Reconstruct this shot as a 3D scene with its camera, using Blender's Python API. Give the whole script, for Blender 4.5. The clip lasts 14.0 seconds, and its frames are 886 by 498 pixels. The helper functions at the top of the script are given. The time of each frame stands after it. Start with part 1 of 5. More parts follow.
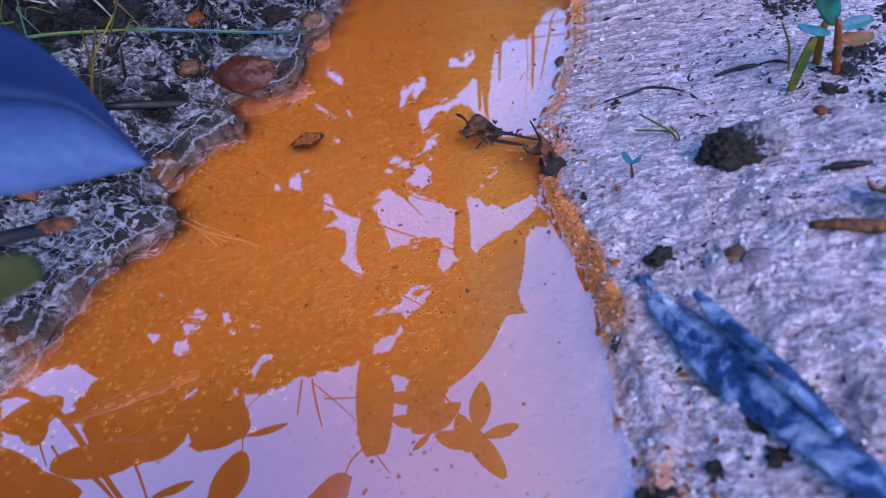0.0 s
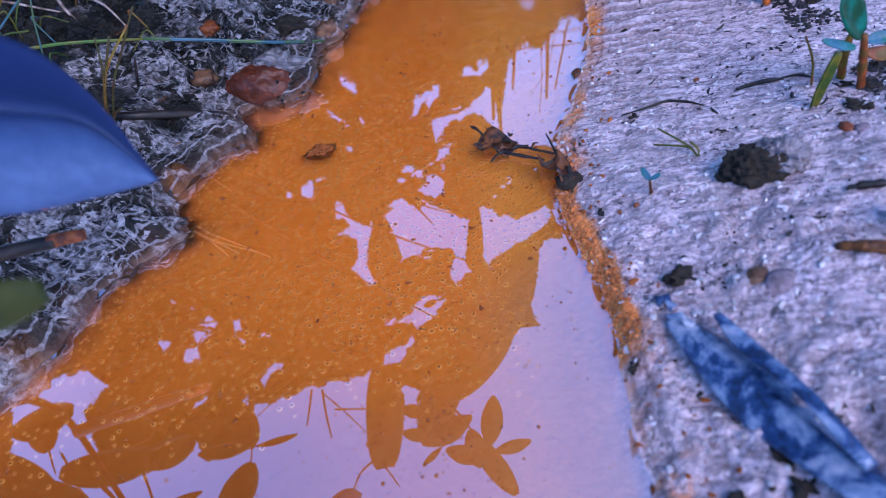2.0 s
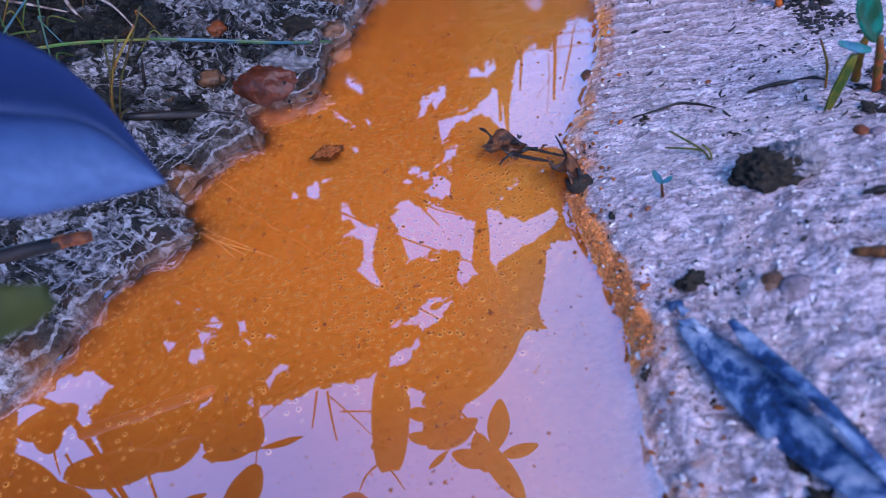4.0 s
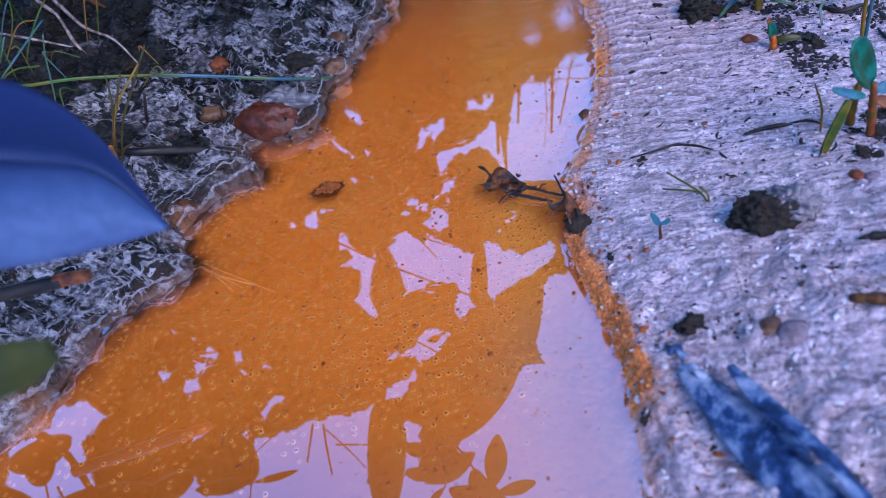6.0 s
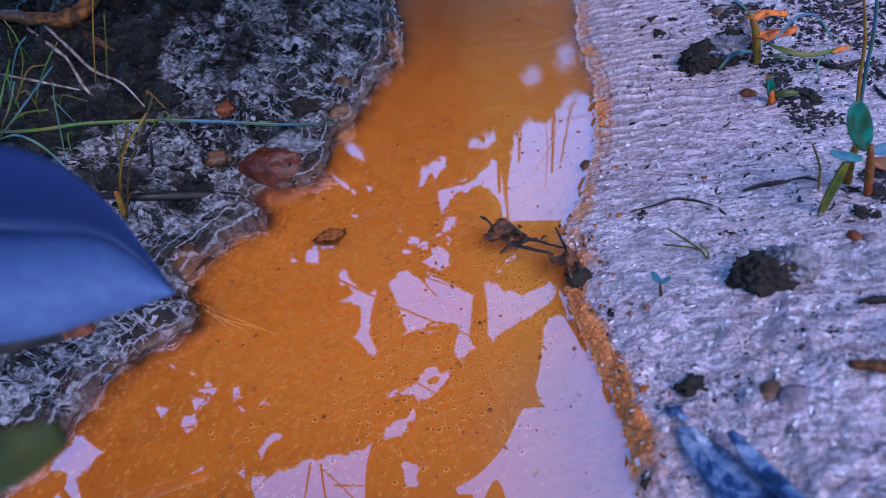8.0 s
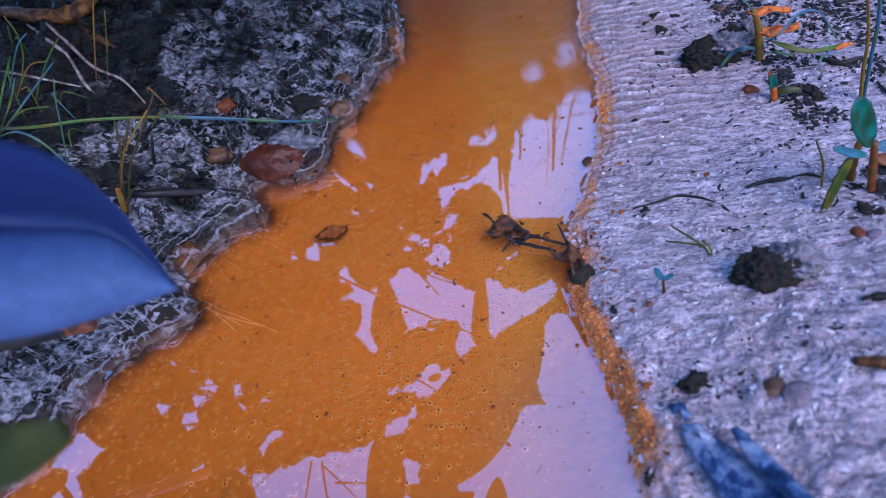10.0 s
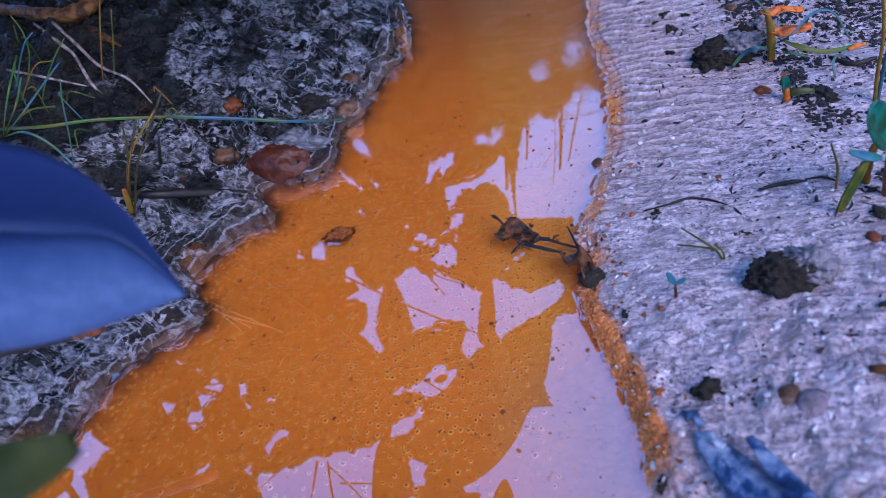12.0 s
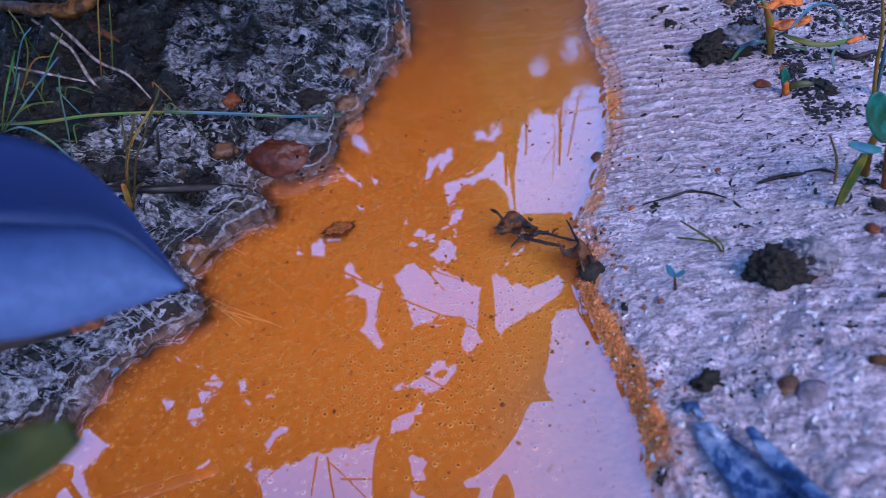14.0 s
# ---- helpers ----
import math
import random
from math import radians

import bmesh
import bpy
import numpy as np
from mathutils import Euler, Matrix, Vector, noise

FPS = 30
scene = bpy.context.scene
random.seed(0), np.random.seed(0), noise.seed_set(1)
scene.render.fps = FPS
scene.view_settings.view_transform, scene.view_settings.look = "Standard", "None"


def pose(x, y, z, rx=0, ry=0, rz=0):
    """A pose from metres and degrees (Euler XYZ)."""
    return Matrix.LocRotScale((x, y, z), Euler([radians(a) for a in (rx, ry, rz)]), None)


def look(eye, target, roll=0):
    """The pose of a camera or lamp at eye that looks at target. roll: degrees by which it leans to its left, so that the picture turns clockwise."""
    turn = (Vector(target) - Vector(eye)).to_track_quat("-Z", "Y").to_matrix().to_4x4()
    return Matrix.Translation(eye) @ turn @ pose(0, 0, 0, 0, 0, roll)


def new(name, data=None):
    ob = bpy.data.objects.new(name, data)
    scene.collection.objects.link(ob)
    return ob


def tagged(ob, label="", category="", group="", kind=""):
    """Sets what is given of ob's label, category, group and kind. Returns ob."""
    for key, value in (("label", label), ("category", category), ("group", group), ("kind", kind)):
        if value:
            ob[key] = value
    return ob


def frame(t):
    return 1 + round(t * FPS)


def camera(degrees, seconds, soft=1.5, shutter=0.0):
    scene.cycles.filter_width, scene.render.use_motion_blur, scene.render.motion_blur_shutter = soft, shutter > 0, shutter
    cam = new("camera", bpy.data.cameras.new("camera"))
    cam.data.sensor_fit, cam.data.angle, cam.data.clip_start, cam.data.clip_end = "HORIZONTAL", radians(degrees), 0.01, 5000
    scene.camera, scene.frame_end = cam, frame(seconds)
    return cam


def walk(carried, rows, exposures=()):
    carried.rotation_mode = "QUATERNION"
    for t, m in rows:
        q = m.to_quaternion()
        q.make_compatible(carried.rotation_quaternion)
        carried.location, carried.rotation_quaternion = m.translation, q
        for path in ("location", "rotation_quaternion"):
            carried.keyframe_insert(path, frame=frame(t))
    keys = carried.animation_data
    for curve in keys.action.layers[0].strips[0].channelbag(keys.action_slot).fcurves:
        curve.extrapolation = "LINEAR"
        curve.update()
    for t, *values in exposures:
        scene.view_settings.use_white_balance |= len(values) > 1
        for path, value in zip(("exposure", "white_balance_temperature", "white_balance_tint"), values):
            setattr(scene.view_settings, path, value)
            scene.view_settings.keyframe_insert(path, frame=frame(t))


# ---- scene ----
cam = camera(65.0, 14.0, soft=0.85)
cam.data.dof.use_dof, cam.data.dof.focus_distance, cam.data.dof.aperture_fstop = True, 0.385, 10.0


def aim(x, y, z, yaw, pitch, roll):
    """The camera at an eye, turned to its left by yaw and up by pitch, in degrees."""
    a, b = radians(yaw), radians(pitch)
    way = Vector((-math.sin(a) * math.cos(b), math.cos(a) * math.cos(b), math.sin(b)))
    return look((x, y, z), Vector((x, y, z)) + way, roll)


PATH = [
    (0, 0.0004, -0.0185, 0.2258, 0.78, -46.65, -15.30),
    (0.5, 0.0009, -0.0162, 0.2257, 1.14, -46.24, -15.27),
    (1, 0.0009, -0.0152, 0.2258, 1.35, -46.05, -15.31),
    (1.5, 0.0006, -0.0120, 0.2264, 1.72, -46.02, -15.38),
    (2, 0.0002, -0.0116, 0.2252, 1.85, -45.98, -15.55),
    (2.5, -0.0013, -0.0111, 0.2241, 2.01, -46.03, -15.78),
    (3, -0.0012, -0.0100, 0.2231, 2.27, -45.95, -15.88),
    (5.5, -0.0020, -0.0061, 0.2275, 1.66, -44.89, -14.91),
    (6, -0.0013, -0.0047, 0.2294, 1.13, -43.91, -14.40),
    (6.5, -0.0007, -0.0026, 0.2339, 0.46, -42.72, -13.61),
    (7, 0.0006, 0.0003, 0.2380, 0.41, -42.31, -13.36),
    (7.5, 0.0000, 0.0000, 0.2400, -0.00, -42.00, -13.00),
    (8, 0.0004, 0.0019, 0.2400, 0.36, -41.87, -13.21),
    (10.5, -0.0014, 0.0026, 0.2393, 0.42, -42.18, -13.27),
    (11, -0.0019, 0.0036, 0.2394, 0.54, -42.30, -13.35),
    (11.5, -0.0021, 0.0057, 0.2397, 0.83, -42.30, -13.47),
    (12, -0.0025, 0.0066, 0.2397, 0.90, -42.22, -13.43),
    (12.5, -0.0019, 0.0069, 0.2401, 0.91, -42.45, -13.43),
    (13, -0.0022, 0.0060, 0.2389, 0.97, -42.34, -13.50),
    (13.5, -0.0033, 0.0060, 0.2386, 0.87, -42.45, -13.57),
    (14, -0.0030, 0.0053, 0.2383, 0.88, -42.40, -13.56),
]
walk(cam, [(t, aim(*row)) for t, *row in PATH], [(0.0, 1.14, 4900, 16), (3.0, 1.18, 4900, 16), (5.9, 1.18, 4900, 16), (6.9, 0.97, 4900, 16), (8.0, 0.96, 4900, 16), (14.0, 1.0, 4900, 16)])

# ---- daylight: blue sky, a broad hazy sun ----
SUN_WAY = Vector((0.33, -0.62, 0.71)).normalized()
world = bpy.data.worlds.new("daylight")
scene.world = world
world.use_nodes = True
sky = world.node_tree.nodes.new("ShaderNodeTexSky")
sky.sky_type, sky.sun_disc, sky.ozone_density, sky.dust_density = "NISHITA", False, 6.0, 0.2
sky.sun_elevation, sky.sun_rotation = math.asin(SUN_WAY.z), math.atan2(SUN_WAY.x, SUN_WAY.y)
world.node_tree.links.new(sky.outputs[0], world.node_tree.nodes["Background"].inputs[0])
world.node_tree.nodes["Background"].inputs[1].default_value = 0.15
sun = new("sun", bpy.data.lights.new("sun", "SUN"))
sun.data.energy, sun.data.angle, sun.data.color = 1.75, radians(38), (1.0, 0.80, 0.68)
sun.matrix_world = look(SUN_WAY, (0, 0, 0))


# ---- materials ----
class Nodes:
    """Short calls for building one node material."""

    def __init__(self, name):
        self.m = bpy.data.materials.new(name)
        self.m.use_nodes = True
        self.tree = self.m.node_tree
        self.shader = self.tree.nodes["Principled BSDF"]
        self.out = self.tree.nodes["Material Output"]

    def add(self, kind, **values):
        node = self.tree.nodes.new("ShaderNode" + kind)
        for key, value in values.items():
            self.feed(node.inputs[key.replace("_", " ")], value)
        return node

    def feed(self, socket, value):
        if isinstance(value, bpy.types.NodeSocket):
            self.tree.links.new(value, socket)
        else:
            socket.default_value = value

    def set(self, **values):
        for key, value in values.items():
            self.feed(self.shader.inputs[key.replace("_", " ")], value)
        return self

    def place(self, stretch=(1, 1, 1), turn=0.0):
        coord = self.add("TexCoord")
        turned = self.add("Mapping", Vector=coord.outputs["Object"])
        turned.inputs["Rotation"].default_value = (0, 0, radians(turn))
        mapping = self.add("Mapping", Vector=turned.outputs[0])
        mapping.inputs["Scale"].default_value = stretch
        return mapping.outputs[0]

    def noise(self, scale, detail=4.0, rough=0.55, where=None, twist=0.0):
        node = self.add("TexNoise", Scale=scale, Detail=detail, Roughness=rough, Distortion=twist)
        self.feed(node.inputs["Vector"], where or self.place())
        return node.outputs["Fac"]

    def cells(self, scale, where=None, out="Distance", feature="F1"):
        node = self.add("TexVoronoi", Scale=scale)
        node.feature = feature
        self.feed(node.inputs["Vector"], where or self.place())
        return node.outputs[out]

    def ramp(self, fac, *stops):
        node = self.add("ValToRGB", Fac=fac)
        while len(node.color_ramp.elements) < len(stops):
            node.color_ramp.elements.new(0.5)
        for element, (at, colour) in zip(node.color_ramp.elements, stops):
            element.position = at
            element.color = (*colour, 1) if isinstance(colour, tuple) else (colour, colour, colour, 1)
        return node.outputs[0]

    def mix(self, fac, a, b):
        node = self.tree.nodes.new("ShaderNodeMix")
        node.data_type = "RGBA"
        for socket, value in ((node.inputs[0], fac), (node.inputs[6], a), (node.inputs[7], b)):
            self.feed(socket, (*value, 1) if isinstance(value, tuple) else value)
        return node.outputs[2]

    def math(self, way, a, b=0.5):
        node = self.tree.nodes.new("ShaderNodeMath")
        node.operation = way
        self.feed(node.inputs[0], a)
        self.feed(node.inputs[1], b)
        return node.outputs[0]

    def attribute(self, name):
        node = self.add("Attribute")
        node.attribute_name = name
        return node.outputs["Fac"]

    def random(self):
        return self.add("ObjectInfo").outputs["Random"]

    def island(self):
        return self.add("NewGeometry").outputs["Random Per Island"]

    def bump(self, height, distance=0.001, strength=1.0, under=None):
        node = self.add("Bump", Height=height, Distance=distance, Strength=strength)
        if under:
            self.feed(node.inputs["Normal"], under)
        return node.outputs[0]


def ground_material():
    n = Nodes("wet_sand_and_mud")
    left, shore, stain = n.attribute("left"), n.attribute("shore"), n.attribute("stain")
    along = n.place((0.62, 1.25, 1.0), 17)
    grain, fleck, patch = n.noise(900, 3, 0.7, along), n.noise(330, 5, 0.7, along, 0.4), n.noise(45, 5, 0.62, along)
    streak = n.noise(230, 5, 0.66, n.place((0.42, 1.15, 1.0), 17), 0.8)
    ripple = n.attribute("wet")
    sand = n.mix(n.ramp(fleck, (0.40, 0.0), (0.60, 1.0)), (0.355, 0.255, 0.280), (0.83, 0.635, 0.665))
    # streak paints pale highlights and dark grooves along the sand's relief
    sand = n.mix(n.ramp(streak, (0.42, 0.80), (0.49, 0.0)), sand, (0.21, 0.148, 0.165))
    sand = n.mix(n.ramp(streak, (0.55, 0.0), (0.66, 0.7)), sand, (0.92, 0.745, 0.785))
    sand = n.mix(n.ramp(patch, (0.46, 0.0), (0.70, 0.55)), sand, (0.33, 0.235, 0.232))
    specks = n.ramp(n.noise(260, 2, 0.5), (0.64, 0.0), (0.69, 0.9))
    sand = n.mix(specks, sand, (0.06, 0.05, 0.06))
    glassy = n.ramp(grain, (0.58, 0.0), (0.66, 0.7))
    sand = n.mix(glassy, sand, (0.90, 0.84, 0.83))
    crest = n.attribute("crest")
    # washed lights the ripple crests and shades their troughs by colour
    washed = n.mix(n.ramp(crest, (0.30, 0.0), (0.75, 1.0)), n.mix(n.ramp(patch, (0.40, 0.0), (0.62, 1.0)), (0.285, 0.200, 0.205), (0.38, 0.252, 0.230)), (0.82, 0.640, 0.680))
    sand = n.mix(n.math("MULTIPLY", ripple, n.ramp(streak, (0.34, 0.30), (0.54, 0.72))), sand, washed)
    # painted bands imitate meniscus reflections, dark on sand, pale on mud
    shore_bands = n.math("SINE", n.math("ADD", n.math("MULTIPLY", shore, 1150.0), n.math("MULTIPLY", n.noise(60, 3, 0.5), 9.0)))
    lines = n.math("MULTIPLY", n.ramp(shore, (0.0006, 0.0), (0.0018, 1.0), (0.006, 0.9), (0.013, 0.0)), n.ramp(shore_bands, (0.45, 0.0), (0.75, 1.0)))
    sand = n.mix(n.math("MULTIPLY", lines, 0.75), sand, (0.15, 0.108, 0.118))
    mud = n.mix(n.ramp(n.noise(70, 6, 0.65), (0.34, 0.0), (0.66, 1.0)), (0.002, 0.002, 0.002), (0.028, 0.025, 0.020))
    silt = n.attribute("silt")
    # silver patches and seams paint sky sheen among real pale silt
    worn = n.noise(62, 6, 0.62, n.place((0.75, 1.15, 1.0), 12), 0.9)
    blots = n.math("MULTIPLY", n.ramp(worn, (0.49, 0.0), (0.53, 1.0)), n.ramp(n.noise(240, 4, 0.6), (0.40, 0.25), (0.52, 1.0)))
    pool_sheen = n.ramp(n.noise(95, 3, 0.5, n.place((0.8, 1.1, 1.0), 12), 1.3), (0.60, 0.0), (0.625, 1.0))
    seam_sheen = n.ramp(n.noise(48, 4, 0.55, None, 1.2), (0.478, 0.0), (0.492, 1.0), (0.505, 1.0), (0.520, 0.0))
    fringe_sheen = n.math("MULTIPLY", n.ramp(shore, (0.0012, 0.0), (0.0030, 1.0), (0.013, 1.0), (0.022, 0.0)), n.ramp(shore_bands, (0.80, 0.0), (0.93, 1.0)))
    silt_sheen = n.math("MULTIPLY", silt, n.math("MAXIMUM", blots, seam_sheen))
    mud = n.mix(silt_sheen, mud, n.mix(n.ramp(fleck, (0.38, 0.0), (0.62, 1.0)), (0.05, 0.045, 0.045), (0.38, 0.342, 0.355)))
    # film adds the sky's reflection in thin water, by colour alone
    film = n.math("MAXIMUM", n.math("MULTIPLY", silt, pool_sheen), n.math("MULTIPLY", fringe_sheen, 0.7))
    mud = n.mix(film, mud, n.mix(n.ramp(fleck, (0.40, 0.0), (0.55, 1.0)), (0.20, 0.18, 0.185), (0.42, 0.385, 0.400)))
    rust = n.mix(n.ramp(n.noise(150, 5, 0.6), (0.35, 0.0), (0.70, 1.0)), (0.58, 0.170, 0.025), (0.86, 0.310, 0.050))
    land = n.mix(left, sand, mud)
    bed = n.mix(n.ramp(n.noise(18, 4, 0.6), (0.30, 0.0), (0.72, 1.0)), (0.76, 0.270, 0.014), (0.92, 0.440, 0.050))
    edge = n.math("MULTIPLY", left, n.ramp(n.math("ADD", n.math("MULTIPLY", shore, 40.0), 1.0), (0.45, 0.0), (0.9, 0.85)))
    bed = n.mix(n.math("MULTIPLY", left, 0.6), n.mix(0.45, bed, (0.98, 0.53, 0.085)), (0.80, 0.235, 0.014))
    bed = n.mix(n.attribute("sandy"), bed, n.mix(n.ramp(fleck, (0.40, 0.0), (0.60, 1.0)), (0.30, 0.178, 0.168), (0.54, 0.340, 0.325)))
    # deep only browns the near and left bed, which lies no lower
    bed = n.mix(n.attribute("deep"), bed, (0.40, 0.125, 0.010))
    bed = n.mix(edge, bed, (0.30, 0.095, 0.030))
    bed = n.mix(n.ramp(n.noise(420, 3, 0.6), (0.60, 0.0), (0.72, 0.7)), bed, (0.38, 0.10, 0.01))
    colour = n.mix(stain, land, rust)
    colour = n.mix(n.ramp(n.math("ADD", shore, 0.005), (0.0026, 1.0), (0.0042, 0.0)), colour, bed)
    n.set(Base_Color=colour)
    dry = n.mix(ripple, n.ramp(patch, (0.35, 0.16), (0.7, 0.42)), (0.12, 0.12, 0.12))
    slick = n.ramp(n.noise(70, 3, 0.5), (0.35, 0.10), (0.7, 0.34))
    n.set(Roughness=n.mix(left, dry, slick), Specular_IOR_Level=n.mix(left, (0.75, 0.75, 0.75), (0.20, 0.20, 0.20)))
    above = n.ramp(shore, (0.0, 0.10), (0.002, 1.0))
    low = n.bump(n.math("ADD", n.noise(110, 7, 0.66), n.mix(left, streak, worn)), 0.0042, above)
    crumbs = n.bump(n.cells(330), 0.0014, above, low)
    n.set(Normal=n.bump(grain, 0.0009, above, crumbs))
    return n.m


def water_material():
    n = Nodes("still_water")
    n.tree.nodes.remove(n.shader)
    far = n.add("SeparateXYZ", Vector=n.place()).outputs["Y"]
    upstream = n.ramp(far, (0.33, 0.0), (0.46, 1.0))
    wave = n.bump(n.noise(40, 2, 0.5), 0.0003, 0.02)
    wave = n.bump(n.noise(75, 3, 0.5, n.place((1.0, 0.45, 1.0))), 0.0012, n.math("MULTIPLY", upstream, 0.26), wave)
    soft = n.math("ADD", n.math("MULTIPLY", upstream, 0.11), 0.015)
    clear, gloss = n.add("BsdfTransparent"), n.add("BsdfGlossy", Roughness=soft, Normal=wave)
    clear.inputs[0].default_value = (1.0, 0.95, 0.86, 1)
    gloss.inputs[0].default_value = (1, 1, 1, 1)
    lean = n.add("LayerWeight", Blend=0.35)
    join = n.add("MixShader", Fac=n.math("ADD", n.math("MULTIPLY", lean.outputs["Facing"], 0.46), 0.455))
    n.tree.links.new(clear.outputs[0], join.inputs[1])
    n.tree.links.new(gloss.outputs[0], join.inputs[2])
    n.tree.links.new(join.outputs[0], n.out.inputs[0])
    return n.m


def plain(name, dark, light, scale=120.0, rough=0.5, bump=0.0006, stretch=(1, 1, 1), gloss=0.25, vary=0.0, patch=None):
    """A surface that runs between two colours in grain and patches, with fine relief."""
    n = Nodes(name)
    where = n.place(stretch)
    fine, wide = n.noise(scale, 5, 0.6, where), n.noise(scale * 0.17, 3, 0.5, where)
    fac = n.math("ADD", n.math("MULTIPLY", fine, 0.65), n.math("MULTIPLY", wide, 0.35))
    colour = n.ramp(fac, (0.36, dark), (0.64, light))
    if patch:
        colour = n.mix(n.ramp(n.noise(scale * 0.75, 3, 0.55, n.place()), (0.47, 0.0), (0.58, 0.85)), colour, patch)
    if vary:
        tone = n.add("HueSaturation", Color=colour, Value=n.math("ADD", n.math("MULTIPLY", n.island(), vary), 1 - vary / 2))
        colour = tone.outputs[0]
    n.set(Base_Color=colour, Roughness=n.ramp(wide, (0.3, max(0.05, rough - 0.12)), (0.7, min(1.0, rough + 0.12))), Specular_IOR_Level=gloss)
    n.set(Normal=n.bump(fine, bump, 0.8))
    return n.m


GROUND, WATER = ground_material(), water_material()
CANOPY = plain("leaf_green", (0.020, 0.042, 0.012), (0.045, 0.085, 0.022), 90, 0.5, 0.0003, vary=0.5)
TWIG_BROWN = plain("brown_twig", (0.022, 0.014, 0.009), (0.060, 0.038, 0.022), 300, 0.6, 0.0005)
RED_STONE = plain("red_brown_stone", (0.030, 0.006, 0.002), (0.12, 0.026, 0.006), 200, 0.42, 0.0014, patch=(0.060, 0.016, 0.007), gloss=0.35)
BROWN_STONE = plain("brown_stone", (0.06, 0.030, 0.015), (0.20, 0.095, 0.045), 200, 0.4, 0.0008, patch=(0.02, 0.012, 0.008))
ORANGE_STONE = plain("orange_stone", (0.09, 0.020, 0.005), (0.27, 0.075, 0.018), 260, 0.5, 0.0010, patch=(0.06, 0.018, 0.008))
GREY_STONE = plain("grey_stone", (0.14, 0.105, 0.120), (0.29, 0.215, 0.235), 300, 0.85, 0.0010, gloss=0.1, patch=(0.10, 0.08, 0.085))
CLOD = plain("dark_clod", (0.002, 0.002, 0.002), (0.034, 0.027, 0.018), 420, 0.8, 0.0030, patch=(0.030, 0.020, 0.012))
MUD_CAP = plain("silver_mud_film", (0.02, 0.018, 0.017), (0.24, 0.215, 0.222), 180, 0.3, 0.0020, gloss=0.5)
DARK_STICK = plain("wet_dark_stick", (0.005, 0.004, 0.004), (0.030, 0.021, 0.016), 260, 0.5, 0.0006, stretch=(0.25, 1, 1))
PALE_TWIG = plain("bleached_twig", (0.24, 0.16, 0.13), (0.50, 0.38, 0.33), 220, 0.55, 0.0004, patch=(0.10, 0.06, 0.045))
ROOT = plain("orange_brown_root", (0.05, 0.018, 0.005), (0.26, 0.10, 0.02), 200, 0.5, 0.0026, patch=(0.025, 0.010, 0.005))
GRASS = plain("grass_green", (0.014, 0.050, 0.010), (0.07, 0.14, 0.02), 90, 0.38, 0.0002, vary=0.4, patch=(0.10, 0.09, 0.012))
GRASS_YELLOW = plain("yellowing_grass", (0.05, 0.05, 0.005), (0.17, 0.14, 0.015), 110, 0.4, 0.0002, vary=0.4, patch=(0.03, 0.06, 0.010))
GRASS_DULL = plain("dull_olive_grass", (0.012, 0.014, 0.003), (0.055, 0.047, 0.008), 110, 0.5, 0.0002, vary=0.4, patch=(0.045, 0.022, 0.006))
GRASS_BLUE = plain("blue_green_grass", (0.02, 0.06, 0.07), (0.07, 0.13, 0.18), 80, 0.35, 0.0002, patch=(0.06, 0.10, 0.02))
TEAL_LEAF = plain("teal_seed_leaf", (0.004, 0.050, 0.035), (0.018, 0.125, 0.080), 150, 0.35, 0.0005, patch=(0.008, 0.035, 0.008))
CYAN_LEAF = plain("pale_cyan_seed_leaf", (0.018, 0.065, 0.10), (0.06, 0.14, 0.20), 160, 0.35, 0.0004, patch=(0.015, 0.10, 0.075))
RED_STEM = plain("red_stem", (0.10, 0.022, 0.007), (0.28, 0.075, 0.018), 220, 0.4, 0.0006, patch=(0.09, 0.060, 0.008))
OLIVE_STEM = plain("olive_stem", (0.09, 0.06, 0.008), (0.22, 0.15, 0.015), 160, 0.4, 0.0003, patch=(0.20, 0.060, 0.010))
ORANGE_PETAL = plain("orange_leaf", (0.30, 0.05, 0.004), (0.66, 0.18, 0.015), 190, 0.5, 0.0010, patch=(0.13, 0.030, 0.006))
OLIVE_LEAF = plain("olive_leaf", (0.012, 0.020, 0.002), (0.075, 0.064, 0.004), 50, 0.45, 0.0004, patch=(0.015, 0.026, 0.003))
DEAD_LEAF = plain("dead_brown_leaf", (0.022, 0.008, 0.003), (0.17, 0.060, 0.018), 300, 0.45, 0.0014, patch=(0.010, 0.006, 0.004))
GRAIN_PALE = plain("pale_sand_grain", (0.26, 0.22, 0.225), (0.62, 0.56, 0.56), 300, 0.25, 0.0003, gloss=0.7, vary=0.6)
GRAIN_DARK = plain("dark_crumb", (0.004, 0.004, 0.004), (0.035, 0.028, 0.026), 300, 0.7, 0.0005, vary=0.6)
GRAIN_MUD = plain("wet_mud_crumb", (0.003, 0.003, 0.003), (0.034, 0.029, 0.027), 300, 0.35, 0.0006, gloss=0.3, vary=0.8)


def blotched_leaf():
    """The rolled leaf on the sand: pale blue with dark blue streaks along it."""
    n = Nodes("blotched_blue_leaf")
    long = n.place((1.0, 1.0, 1.0))
    blots = n.ramp(n.noise(85, 6, 0.66, long, 0.2), (0.40, (0.005, 0.011, 0.040)), (0.475, (0.018, 0.040, 0.120)), (0.55, (0.14, 0.180, 0.275)), (0.68, (0.34, 0.350, 0.420)))
    n.set(Base_Color=blots, Roughness=0.4, Normal=n.bump(n.noise(240, 4), 0.0008, 0.7))
    return n.m


BLUE_ROLL = blotched_leaf()


